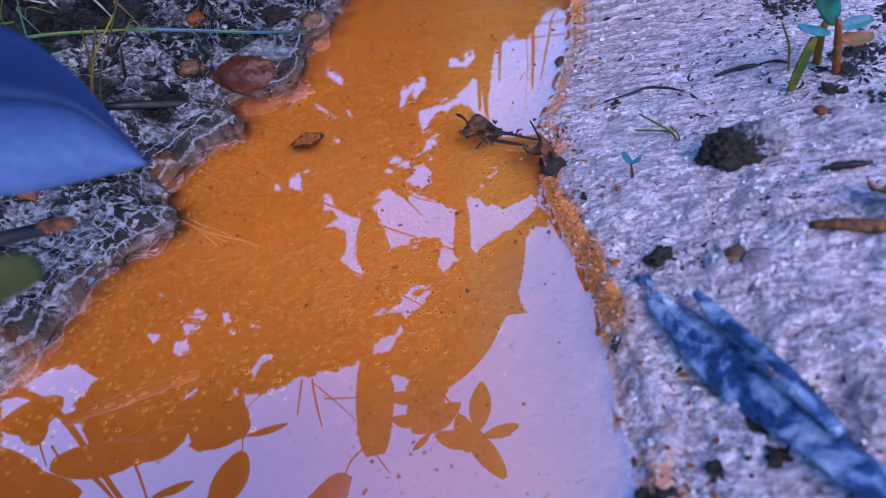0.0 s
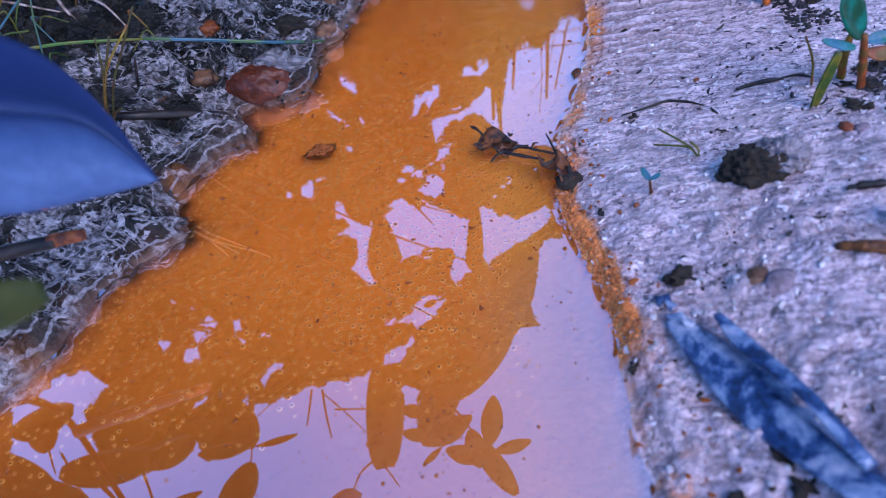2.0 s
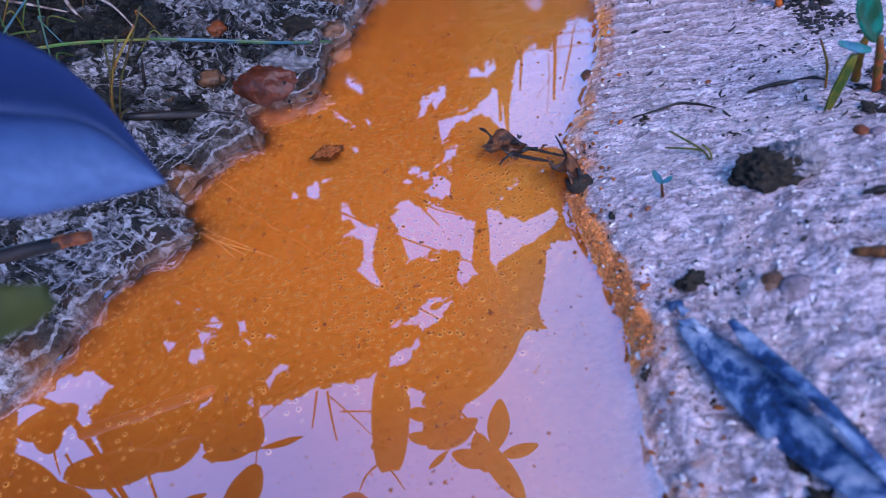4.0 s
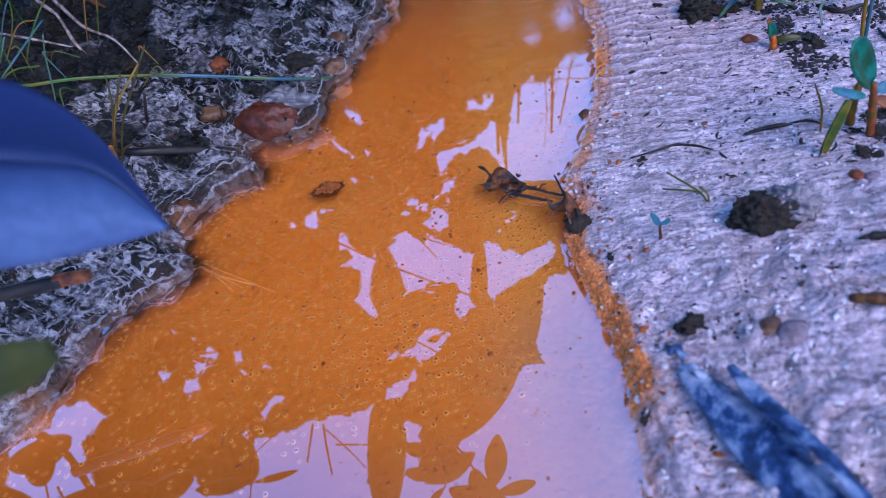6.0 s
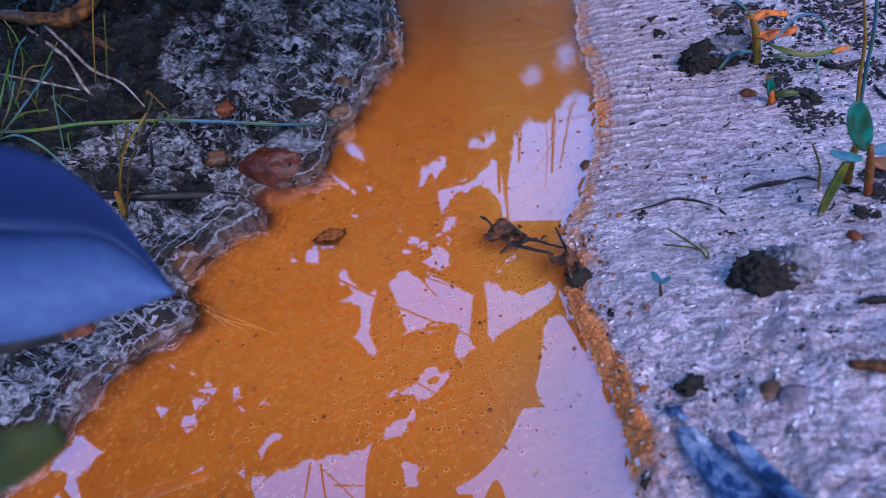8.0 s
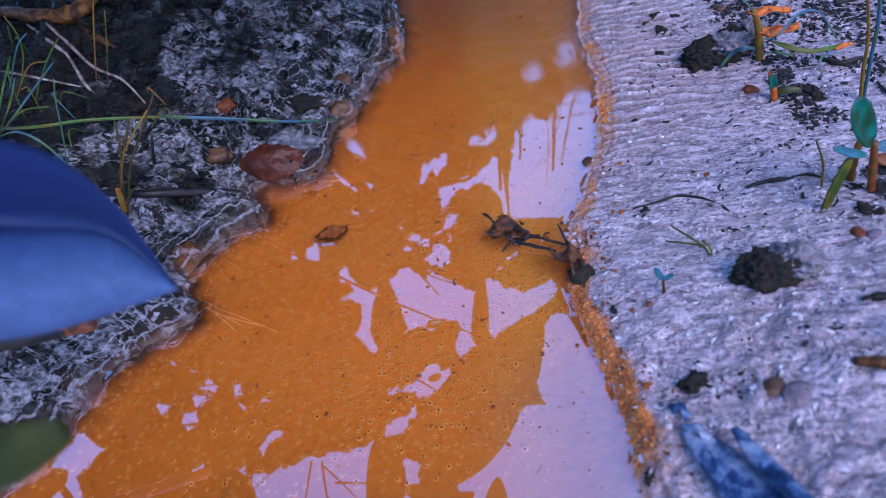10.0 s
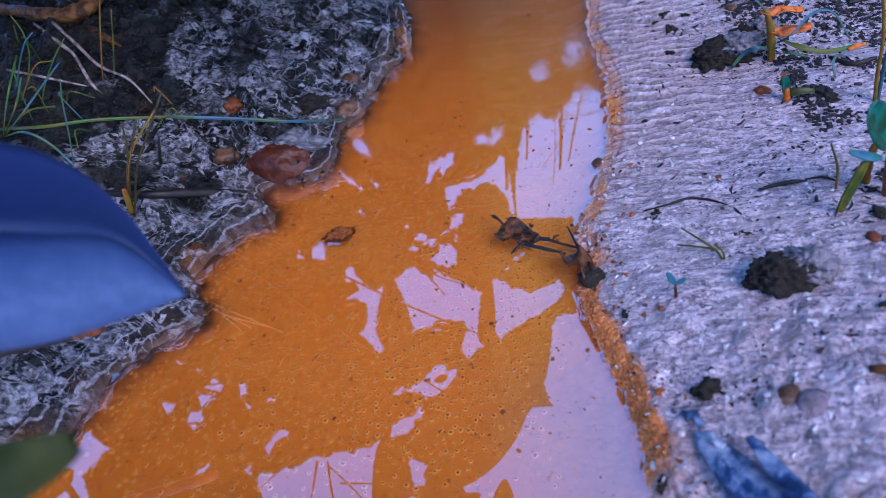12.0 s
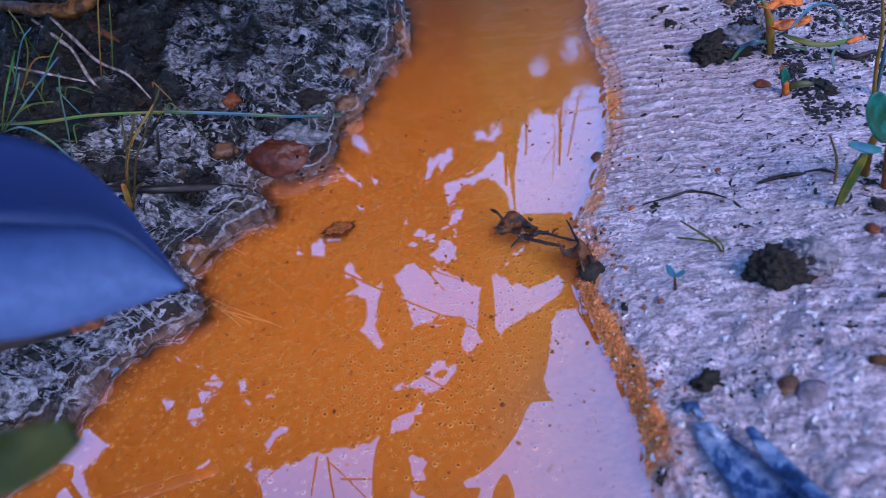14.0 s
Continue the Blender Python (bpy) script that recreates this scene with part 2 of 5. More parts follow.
def hanging_leaf_material():
    """Blue with faint veins; a shaded upper and a lit lower half are painted in."""
    n = Nodes("blue_hanging_leaf")
    veins = n.noise(60, 4, 0.6, n.place((1.0, 0.5, 1.6)))
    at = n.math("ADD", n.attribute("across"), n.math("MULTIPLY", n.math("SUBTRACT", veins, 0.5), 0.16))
    # dark and pale halves put the light on the leaf into its colour
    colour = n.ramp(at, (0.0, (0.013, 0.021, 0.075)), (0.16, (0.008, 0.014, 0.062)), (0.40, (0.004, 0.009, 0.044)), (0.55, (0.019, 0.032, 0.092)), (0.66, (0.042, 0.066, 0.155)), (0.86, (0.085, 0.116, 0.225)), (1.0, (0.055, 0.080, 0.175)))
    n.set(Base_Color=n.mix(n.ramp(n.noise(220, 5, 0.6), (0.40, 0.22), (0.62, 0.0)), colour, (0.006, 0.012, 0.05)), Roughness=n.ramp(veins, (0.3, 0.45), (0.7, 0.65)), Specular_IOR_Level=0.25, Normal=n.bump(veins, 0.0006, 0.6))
    return n.m


HANGING_BLUE = hanging_leaf_material()


def bubble_film():
    """A thin film of water over air: clear, glossy, faintly rusty."""
    n = Nodes("foam_bubble_film")
    n.tree.nodes.remove(n.shader)
    clear, gloss = n.add("BsdfTransparent"), n.add("BsdfGlossy", Roughness=0.05)
    clear.inputs[0].default_value = (0.95, 0.86, 0.76, 1)
    rim = n.add("LayerWeight", Blend=0.4)
    join = n.add("MixShader", Fac=n.math("ADD", n.math("MULTIPLY", rim.outputs["Facing"], 0.18), 0.01))
    n.tree.links.new(clear.outputs[0], join.inputs[1])
    n.tree.links.new(gloss.outputs[0], join.inputs[2])
    n.tree.links.new(join.outputs[0], n.out.inputs[0])
    return n.m


BUBBLE = bubble_film()
SCUM = plain("brown_scum", (0.10, 0.030, 0.008), (0.30, 0.09, 0.02), 300, 0.8, 0.0003, gloss=0.1)
SILT = plain("pale_silt_crust", (0.012, 0.010, 0.010), (0.27, 0.225, 0.240), 240, 0.35, 0.0024, gloss=0.5)



def rust_crater():
    """Rust silt round a gas hole; rim highlight and pit shade are painted into the colour."""
    n = Nodes("rust_crater")
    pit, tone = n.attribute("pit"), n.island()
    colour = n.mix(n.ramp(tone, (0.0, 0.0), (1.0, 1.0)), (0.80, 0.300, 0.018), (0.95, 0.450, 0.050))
    # bright rim and dark pit imitate light on the raised edge
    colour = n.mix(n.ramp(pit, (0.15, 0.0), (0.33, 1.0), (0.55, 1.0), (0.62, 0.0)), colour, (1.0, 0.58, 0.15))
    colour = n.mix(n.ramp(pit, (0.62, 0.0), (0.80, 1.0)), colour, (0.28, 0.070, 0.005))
    n.set(Base_Color=colour, Roughness=0.6, Specular_IOR_Level=0.2)
    return n.m


CRATER = rust_crater()
RUST_BEAD = plain("rust_bead", (0.22, 0.066, 0.022), (0.62, 0.205, 0.050), 300, 0.75, 0.0003, gloss=0.1, vary=0.6)


# ---- shared builders ----
def mesh_of(bm, name, material, flat=False):
    data = bpy.data.meshes.new(name)
    bmesh.ops.recalc_face_normals(bm, faces=bm.faces)
    bm.to_mesh(data)
    bm.free()
    data.materials.append(material)
    if not flat:
        data.shade_smooth()
    return data


def thing(name, label, category, x=0.0, y=0.0, z=0.0, group="", kind=""):
    """An empty base that carries the parts of one thing."""
    ob = new(name)
    ob.empty_display_size = 0.005
    ob.location = (x, y, z)
    return tagged(ob, label, category, group, kind)


def part(name, bm, material, parent, label="", flat=False):
    """One mesh under a thing or a part, its points given in the world."""
    base = parent.location if parent.parent is None else parent.parent.location
    bmesh.ops.translate(bm, verts=bm.verts, vec=-Vector(base))
    ob = new(name, mesh_of(bm, name, material, flat))
    ob.parent = parent
    return tagged(ob, label)


def single(name, bm, material, label, category, group="", kind="", flat=False):
    """A thing that is one mesh, with its origin at its base."""
    low = Vector((sum(v.co.x for v in bm.verts) / len(bm.verts), sum(v.co.y for v in bm.verts) / len(bm.verts), min(v.co.z for v in bm.verts)))
    bmesh.ops.translate(bm, verts=bm.verts, vec=-low)
    ob = new(name, mesh_of(bm, name, material, flat))
    ob.location = low
    return tagged(ob, label, category, group, kind)


def glide(points, count):
    """A smooth line through a few points."""
    pts = [Vector(p) for p in points]
    pts = [pts[0] * 2 - pts[1], *pts, pts[-1] * 2 - pts[-2]]
    out = []
    for i in range(count):
        u = i / (count - 1) * (len(pts) - 3)
        k = min(int(u), len(pts) - 4)
        u -= k
        a, b, c, d = pts[k : k + 4]
        out.append(0.5 * (2 * b + (c - a) * u + (2 * a - 5 * b + 4 * c - d) * u * u + (3 * b - a - 3 * c + d) * u**3))
    return out


def tube(points, radii, count=14, sides=8, knots=0.0, bm=None, seed=1):
    """A round, tapering stem along a smooth line; knots roughens it."""
    bm = bm or bmesh.new()
    line, rng = glide(points, count), random.Random(seed)
    rings, up = [], Vector((0.31, 0.17, 0.93))
    for i, p in enumerate(line):
        way = (line[min(i + 1, count - 1)] - line[max(i - 1, 0)]).normalized()
        side = way.cross(up).normalized()
        over = side.cross(way)
        u = i / (count - 1) * (len(radii) - 1)
        k = min(int(u), len(radii) - 2)
        r = radii[k] + (radii[k + 1] - radii[k]) * (u - k)
        ring = []
        for s in range(sides):
            a, rr = 2 * math.pi * s / sides, r * (1 + knots * rng.uniform(-1, 1))
            ring.append(bm.verts.new(p + side * math.cos(a) * rr + over * math.sin(a) * rr))
        rings.append(ring)
    for low, high in zip(rings, rings[1:]):
        for s in range(sides):
            bm.faces.new((low[s], low[(s + 1) % sides], high[(s + 1) % sides], high[s]))
    bm.faces.new(rings[0][::-1])
    bm.faces.new(rings[-1])
    return bm


def blade(points, width, up, fold=0.25, thick=0.0003, count=12, profile=0.8, tip=0.02, bm=None, wave=0.0, blunt=0.0, across=3):
    """A leaf along a smooth line: two halves that fold up from the midrib, thin but solid."""
    bm = bm or bmesh.new()
    line, up = glide(points, count), Vector(up)
    tops, lows = [], []
    for i, p in enumerate(line):
        u = i / (count - 1)
        way = (line[min(i + 1, count - 1)] - line[max(i - 1, 0)]).normalized()
        side = way.cross(up).normalized()
        over = side.cross(way).normalized()
        half = 0.5 * width * max(math.sin(math.pi * min(1, tip + (1 - 2 * tip + blunt) * u)) ** profile, 0.04)
        top = []
        for k in range(-across, across + 1):
            s = k / across
            lift = fold * half * abs(s) ** 1.4 + wave * half * math.sin(9 * u + 2 * s) * abs(s)
            top.append(p + side * half * s + over * lift)
        tops.append([bm.verts.new(v + over * thick * 0.5) for v in top])
        lows.append([bm.verts.new(v - over * thick * 0.5) for v in top])
    n = 2 * across + 1
    for i in range(count - 1):
        for k in range(n - 1):
            bm.faces.new((tops[i][k], tops[i][k + 1], tops[i + 1][k + 1], tops[i + 1][k]))
            bm.faces.new((lows[i][k], lows[i + 1][k], lows[i + 1][k + 1], lows[i][k + 1]))
        for k in (0, n - 1):
            bm.faces.new((tops[i][k], tops[i + 1][k], lows[i + 1][k], lows[i][k]))
    for i in (0, count - 1):
        bm.faces.new(tops[i] + lows[i][::-1])
    return bm


def boulder(x, y, z, size, seed, rough=0.3, detail=3, turn=0.0, fine=0.0):
    """An uneven lump about a centre; size is its half-lengths."""
    bm = bmesh.new()
    bmesh.ops.create_icosphere(bm, subdivisions=detail, radius=1)
    spin = Matrix.Rotation(turn, 3, "Z")
    for v in bm.verts:
        shift = Vector((seed * 3.1, seed * 1.7, seed * 0.9))
        k = 1 + rough * noise.fractal(v.co * 1.3 + shift, 0.8, 2.1, 4)
        if fine:
            k += fine * noise.noise(v.co * 7 + shift)
        p = v.co * k
        v.co = spin @ Vector((p.x * size[0], p.y * size[1], p.z * size[2])) + Vector((x, y, z))
    return bm


# ---- the ground: one sheet, with the basin of the puddle and its two banks ----
SHORE = [
    (0.000, 1.150), (-0.010, 0.850), (0.004, 0.598), (0.001, 0.503), (-0.026, 0.457), (-0.041, 0.420), (-0.055, 0.404), (-0.062, 0.373),
    (-0.076, 0.358), (-0.106, 0.358), (-0.098, 0.328), (-0.119, 0.321), (-0.139, 0.296), (-0.137, 0.277), (-0.132, 0.261),
    (-0.151, 0.250), (-0.169, 0.237), (-0.179, 0.223), (-0.187, 0.205), (-0.205, 0.186), (-0.245, 0.160), (-0.270, 0.110),
    (-0.250, 0.030), (-0.150, -0.020), (-0.030, -0.010), (0.020, 0.035), (0.037, 0.068), (0.041, 0.090), (0.044, 0.115),
    (0.050, 0.140), (0.0505, 0.165), (0.0500, 0.190), (0.0500, 0.217), (0.058, 0.241), (0.062, 0.264), (0.074, 0.284),
    (0.091, 0.315), (0.107, 0.358), (0.119, 0.405), (0.126, 0.463), (0.150, 0.560), (0.170, 0.800), (0.180, 1.150),
]

EDGE = [(p.x, p.y) for p in glide([(x, y, 0) for x, y in SHORE], 150)]


def lattice(x, y, seed):
    """Smooth noise in -1 to 1 on arrays of places."""
    xi, yi = np.floor(x).astype(np.int64), np.floor(y).astype(np.int64)
    fx, fy = x - xi, y - yi
    fx, fy = fx * fx * (3 - 2 * fx), fy * fy * (3 - 2 * fy)

    def corner(a, b):
        n = (a * 374761393 + b * 668265263 + seed * 974634211) & 0x7FFFFFFF
        n = ((n ^ (n >> 13)) * 1274126177) & 0x7FFFFFFF
        return ((n ^ (n >> 16)) & 0xFFFF) / 32767.5 - 1

    low = corner(xi, yi) * (1 - fx) + corner(xi + 1, yi) * fx
    high = corner(xi, yi + 1) * (1 - fx) + corner(xi + 1, yi + 1) * fx
    return low * (1 - fy) + high * fy


def fractal(x, y, scale, seed, octaves=4):
    total, size = 0, 1.0
    for n in range(octaves):
        total = total + size * lattice(x / scale, y / scale, seed + n)
        scale, size = scale * 0.48, size * 0.5
    return total / 1.9


def shore_distance(x, y):
    """Metres from the water's edge: positive on land, negative over the water."""
    near, inside = np.full(x.shape, 1e9), np.zeros(x.shape, bool)
    for (ax, ay), (bx, by) in zip(EDGE, EDGE[1:] + EDGE[:1]):
        dx, dy = bx - ax, by - ay
        k = np.clip(((x - ax) * dx + (y - ay) * dy) / (dx * dx + dy * dy), 0, 1)
        near = np.minimum(near, np.hypot(x - ax - k * dx, y - ay - k * dy))
        inside ^= ((ay > y) != (by > y)) & (x < ax + dx * (y - ay) / (dy if dy else 1e-9))
    return np.where(inside, -near, near)


def smooth(a, b, v):
    k = np.clip((v - a) / (b - a), 0, 1)
    return k * k * (3 - 2 * k)


def is_left(x, y):
    """1 on the dark left bank, 0 on the sandy right bank."""
    return 1 - smooth(-0.02, 0.02, x - np.clip(0.12 * (y - 0.10), -0.06, 0.06))


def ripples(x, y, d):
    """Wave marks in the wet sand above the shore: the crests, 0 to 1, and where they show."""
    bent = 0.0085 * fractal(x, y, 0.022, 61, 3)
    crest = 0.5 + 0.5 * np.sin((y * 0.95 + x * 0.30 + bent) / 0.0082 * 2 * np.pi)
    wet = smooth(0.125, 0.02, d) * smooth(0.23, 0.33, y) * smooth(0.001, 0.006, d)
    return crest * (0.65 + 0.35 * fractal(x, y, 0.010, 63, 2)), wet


def terrain(x, y):
    """Height of the ground, the distance from the shore and the bank, on arrays."""
    x, y = np.asarray(x, float), np.asarray(y, float)
    left = is_left(x, y)
    d = shore_distance(x, y) + 0.0032 * fractal(x, y, 0.018, 5, 3) + (0.0014 + 0.0030 * left) * fractal(x, y, 0.0075, 9, 3)
    land = np.clip(d, 0, None)
    steep = 0.10 + 0.22 * smooth(0.24, 0.12, y) + 0.08 * smooth(0.30, 0.20, y)
    right_z = 0.004 * (1 - np.exp(-land / 0.008)) + steep * 0.12 * (1 - np.exp(-land / 0.12))
    left_z = 0.006 * (1 - np.exp(-land / 0.0035)) + 0.068 * (1 - np.exp(-land / 0.115))
    z = np.where(d > 0, right_z + (left_z - right_z) * left, -0.010 * (1 - np.exp(np.minimum(d, 0) / 0.014)))
    near = smooth(1.6, 0.7, np.hypot(x, y - 0.3))
    rough = smooth(0, 0.005, d) * near
    lumps = fractal(x, y, 0.030, 21, 5)
    fine = fractal(x, y, 0.009, 33, 4)
    clods = np.clip(fractal(x, y, 0.022, 47, 4) - 0.12, 0, None)
    knobs = np.clip(fractal(x, y, 0.013, 53, 3), 0, None) * smooth(0.37, 0.43, y)
    z = z + rough * left * smooth(0, 0.007, d + 0.002) * (0.0050 * lumps + 0.0032 * fine + 0.016 * clods + 0.012 * knobs)
    crest, wet = ripples(x, y, d)
    near_lumps = np.clip(fractal(x, y, 0.014, 57, 4) + 0.1, 0, None) * smooth(0.22, 0.13, y)
    z = z + (1 - left) * (rough * ((0.0015 + 0.0022 * smooth(0.20, 0.10, y)) * lumps + 0.0010 * fine + 0.0075 * near_lumps) + 0.0026 * wet * (crest - 0.5))
    far = smooth(0.5, 4, np.hypot(x, y))
    z = z + far * 0.25 * fractal(x, y, 2.5, 71, 3)
    return z, d, left


def ground_at(x, y):
    return float(terrain(np.array([x]), np.array([y]))[0][0])


def axis(low, high, step, reach):
    """Even steps between two ends, and ever longer ones out to the horizon."""
    mid, out, grow = list(np.arange(low, high + step / 2, step)), [], step
    while grow < reach:
        grow *= 1.28
        out.append(grow)
    far = np.cumsum(out)
    return np.array([*(low - far)[::-1], *mid, *(high + far)])


def sheet(name, xs, ys, heights, material, attributes=(), keep=None):
    """A grid of places with heights, as one mesh."""
    w, h = len(xs), len(ys)
    gx, gy = np.meshgrid(xs, ys)
    index = np.arange(w * h).reshape(h, w)
    faces = np.stack([index[:-1, :-1], index[:-1, 1:], index[1:, 1:], index[1:, :-1]], -1).reshape(-1, 4)
    if keep is not None:
        faces = faces[keep.ravel()[faces].any(1)]
    used, faces = np.unique(faces, return_inverse=True)
    places = np.stack([gx, gy, heights], -1).reshape(-1, 3)[used]
    data = bpy.data.meshes.new(name)
    data.vertices.add(len(places))
    data.vertices.foreach_set("co", places.astype(np.float32).ravel())
    faces = faces.reshape(-1, 4)
    data.loops.add(faces.size)
    data.loops.foreach_set("vertex_index", faces.astype(np.int32).ravel())
    data.polygons.add(len(faces))
    data.polygons.foreach_set("loop_start", np.arange(0, faces.size, 4, dtype=np.int32))
    for key, values in attributes:
        data.attributes.new(key, "FLOAT", "POINT").data.foreach_set("value", values.ravel()[used].astype(np.float32))
    data.update(calc_edges=True)
    data.validate()
    data.materials.append(material)
    data.shade_smooth()
    return new(name, data)


xs, ys = axis(-0.34, 0.30, 0.0013, 14.0), axis(0.03, 0.64, 0.0013, 14.0)
gx, gy = np.meshgrid(xs, ys)
gz, gd, gl = terrain(gx, gy)
low_shore = smooth(0.100, 0.135, gy)
rusty = (1 - gl * (0.96 - 0.20 * smooth(0.0, 0.4, fractal(gx, gy, 0.02, 89, 3)))) * smooth(0.013, 0.003, gd + 0.007 * fractal(gx, gy, 0.010, 81, 4)) * (0.40 + 0.60 * smooth(-0.2, 0.4, fractal(gx, gy, 0.014, 87, 3))) * np.maximum(gl, 0.25 + 0.75 * low_shore)
rusty = np.maximum(rusty, 0.62 * (1 - gl) * smooth(0.10, 0.34, fractal(gx, gy, 0.011, 91, 4)) * smooth(0.026, 0.006, gd) * smooth(-0.006, 0.0, gd) * smooth(0.145, 0.12, gy))
rim = smooth(0.0100, 0.0072, gd + 0.004 * fractal(gx, gy, 0.010, 83, 3)) * smooth(0.115, 0.135, gy) * smooth(0.240, 0.215, gy) * (1 - gl)
rusty = np.maximum(rusty, 0.95 * rim)
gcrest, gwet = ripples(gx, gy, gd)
# silt places both the pale silt and the painted sheen
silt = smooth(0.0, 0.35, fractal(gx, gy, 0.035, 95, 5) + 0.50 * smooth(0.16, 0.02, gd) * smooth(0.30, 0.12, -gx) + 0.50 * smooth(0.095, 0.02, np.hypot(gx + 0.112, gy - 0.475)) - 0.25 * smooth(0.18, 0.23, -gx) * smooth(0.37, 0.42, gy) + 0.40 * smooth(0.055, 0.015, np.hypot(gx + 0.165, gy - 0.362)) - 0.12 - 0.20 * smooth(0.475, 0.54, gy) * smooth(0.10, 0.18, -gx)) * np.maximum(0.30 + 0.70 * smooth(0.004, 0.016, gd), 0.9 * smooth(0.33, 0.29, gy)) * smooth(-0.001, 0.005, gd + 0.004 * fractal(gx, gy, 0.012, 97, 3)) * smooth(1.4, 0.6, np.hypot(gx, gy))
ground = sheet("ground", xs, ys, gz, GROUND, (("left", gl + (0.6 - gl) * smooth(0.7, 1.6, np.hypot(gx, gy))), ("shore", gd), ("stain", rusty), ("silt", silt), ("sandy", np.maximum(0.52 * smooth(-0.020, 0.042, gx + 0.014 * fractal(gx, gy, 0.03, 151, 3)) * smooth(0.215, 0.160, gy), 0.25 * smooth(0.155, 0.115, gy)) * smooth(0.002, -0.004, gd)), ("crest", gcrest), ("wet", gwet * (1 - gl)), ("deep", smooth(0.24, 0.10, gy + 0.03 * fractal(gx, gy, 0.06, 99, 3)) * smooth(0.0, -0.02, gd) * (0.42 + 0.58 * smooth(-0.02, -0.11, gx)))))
tagged(ground, "wet pale sand and dark mud banks sloping into a rust-orange bed", "ground", kind="structure")

# ---- the water: level, drawn up a little where it meets the land ----
wx, wy = np.arange(-0.32, 0.24, 0.0013), np.arange(-0.06, 1.2, 0.0013)
ux, uy = np.meshgrid(wx, wy)
uz, ud, _ = terrain(ux, uy)
rise = 0.0008 * smooth(0.0013, -0.0004, -uz) * smooth(0.006, 0.0, np.abs(ud)) * np.clip(0.6 + 1.3 * fractal(ux, uy, 0.009, 141, 3), 0, 2)
water = sheet("water", wx, wy, rise, WATER, keep=(ud < 0.004) & (uz < 0.0006))
water.visible_shadow = False
tagged(water, "still shallow puddle mirroring leaves and lilac sky", "puddle", kind="structure")


# ---- the foliage over the puddle, which the water mirrors: two tiers of leaves with clearings ----
HIGH, LOW = 0.30, 0.20
CLEARINGS = {HIGH: [], LOW: [], 0.345: []}


def clearing(tier, *corners):
    CLEARINGS[tier].append(corners)


clearing(HIGH, (-0.1245, 0.6181), (-0.1186, 0.6112), (-0.1162, 0.5909), (-0.1053, 0.5714), (-0.093, 0.5601), (-0.086, 0.567), (-0.087, 0.5537), (-0.0958, 0.5217), (-0.0987, 0.498), (-0.0921, 0.4726), (-0.0968, 0.4664), (-0.1046, 0.4824), (-0.1167, 0.5034), (-0.1074, 0.5153), (-0.1052, 0.5418), (-0.118, 0.5529), (-0.1334, 0.5542), (-0.1266, 0.5646), (-0.1134, 0.5667), (-0.1167, 0.5798), (-0.1277, 0.5853), (-0.1276, 0.6063))
clearing(HIGH, (-0.0437, 0.4435), (-0.0341, 0.4421), (-0.0331, 0.4296), (-0.0222, 0.4336), (-0.0244, 0.4201), (-0.0376, 0.4068), (-0.0466, 0.4013), (-0.0559, 0.4019), (-0.0623, 0.3938), (-0.0624, 0.3842), (-0.0716, 0.3742), (-0.0805, 0.3662), (-0.0951, 0.3682), (-0.0923, 0.3816), (-0.0784, 0.3867), (-0.0667, 0.3937), (-0.0575, 0.4023), (-0.0645, 0.413), (-0.077, 0.4164), (-0.0814, 0.4109), (-0.0869, 0.4125), (-0.086, 0.4217), (-0.0749, 0.4206), (-0.0632, 0.4242), (-0.0534, 0.4355))
clearing(HIGH, (-0.1067, 0.3683), (-0.0884, 0.3664), (-0.0968, 0.3597), (-0.1048, 0.3588))
clearing(HIGH, (-0.29, 0.4775), (-0.2732, 0.4875), (-0.2609, 0.473), (-0.2639, 0.4666))
clearing(HIGH, (-0.2891, 0.4701), (-0.2659, 0.4636), (-0.2808, 0.4503))
clearing(HIGH, (-0.2944, 0.4519), (-0.2808, 0.4503), (-0.2775, 0.4325), (-0.2864, 0.4264), (-0.2952, 0.4373))
clearing(HIGH, (-0.2448, 0.4721), (-0.2357, 0.4695), (-0.2345, 0.4528), (-0.2416, 0.4533))
clearing(HIGH, (-0.2389, 0.4491), (-0.2247, 0.435), (-0.2304, 0.4345))
clearing(HIGH, (-0.2138, 0.4456), (-0.1993, 0.4451), (-0.1932, 0.4331), (-0.2135, 0.4387))
clearing(HIGH, (-0.3258, 0.4696), (-0.3081, 0.4626), (-0.3155, 0.4495))
clearing(HIGH, (-0.2138, 0.3902), (-0.2008, 0.4055), (-0.1868, 0.4006), (-0.1922, 0.3938), (-0.2029, 0.3904), (-0.2088, 0.3768))
clearing(HIGH, (-0.282, 0.3719), (-0.278, 0.3826), (-0.2653, 0.3895), (-0.2655, 0.3765), (-0.2816, 0.369))
clearing(HIGH, (-0.2368, 0.3722), (-0.2264, 0.3766), (-0.2251, 0.3566), (-0.2332, 0.3597))
clearing(HIGH, (-0.1854, 0.6648), (-0.1781, 0.6413), (-0.1872, 0.6424))
clearing(HIGH, (-0.1676, 0.6586), (-0.1532, 0.6697), (-0.1503, 0.6269), (-0.1676, 0.6327))
clearing(HIGH, (-0.3217, 0.5284), (-0.3068, 0.5123), (-0.3133, 0.5142))
clearing(HIGH, (-0.2972, 0.5095), (-0.2833, 0.4964), (-0.2896, 0.4982))
clearing(HIGH, (-0.1497, 0.6685), (-0.1285, 0.6611), (-0.1324, 0.6496), (-0.1485, 0.652))
clearing(HIGH, (-0.1022, 0.8837), (-0.0847, 0.8506), (-0.0828, 0.8165), (-0.1093, 0.8563))
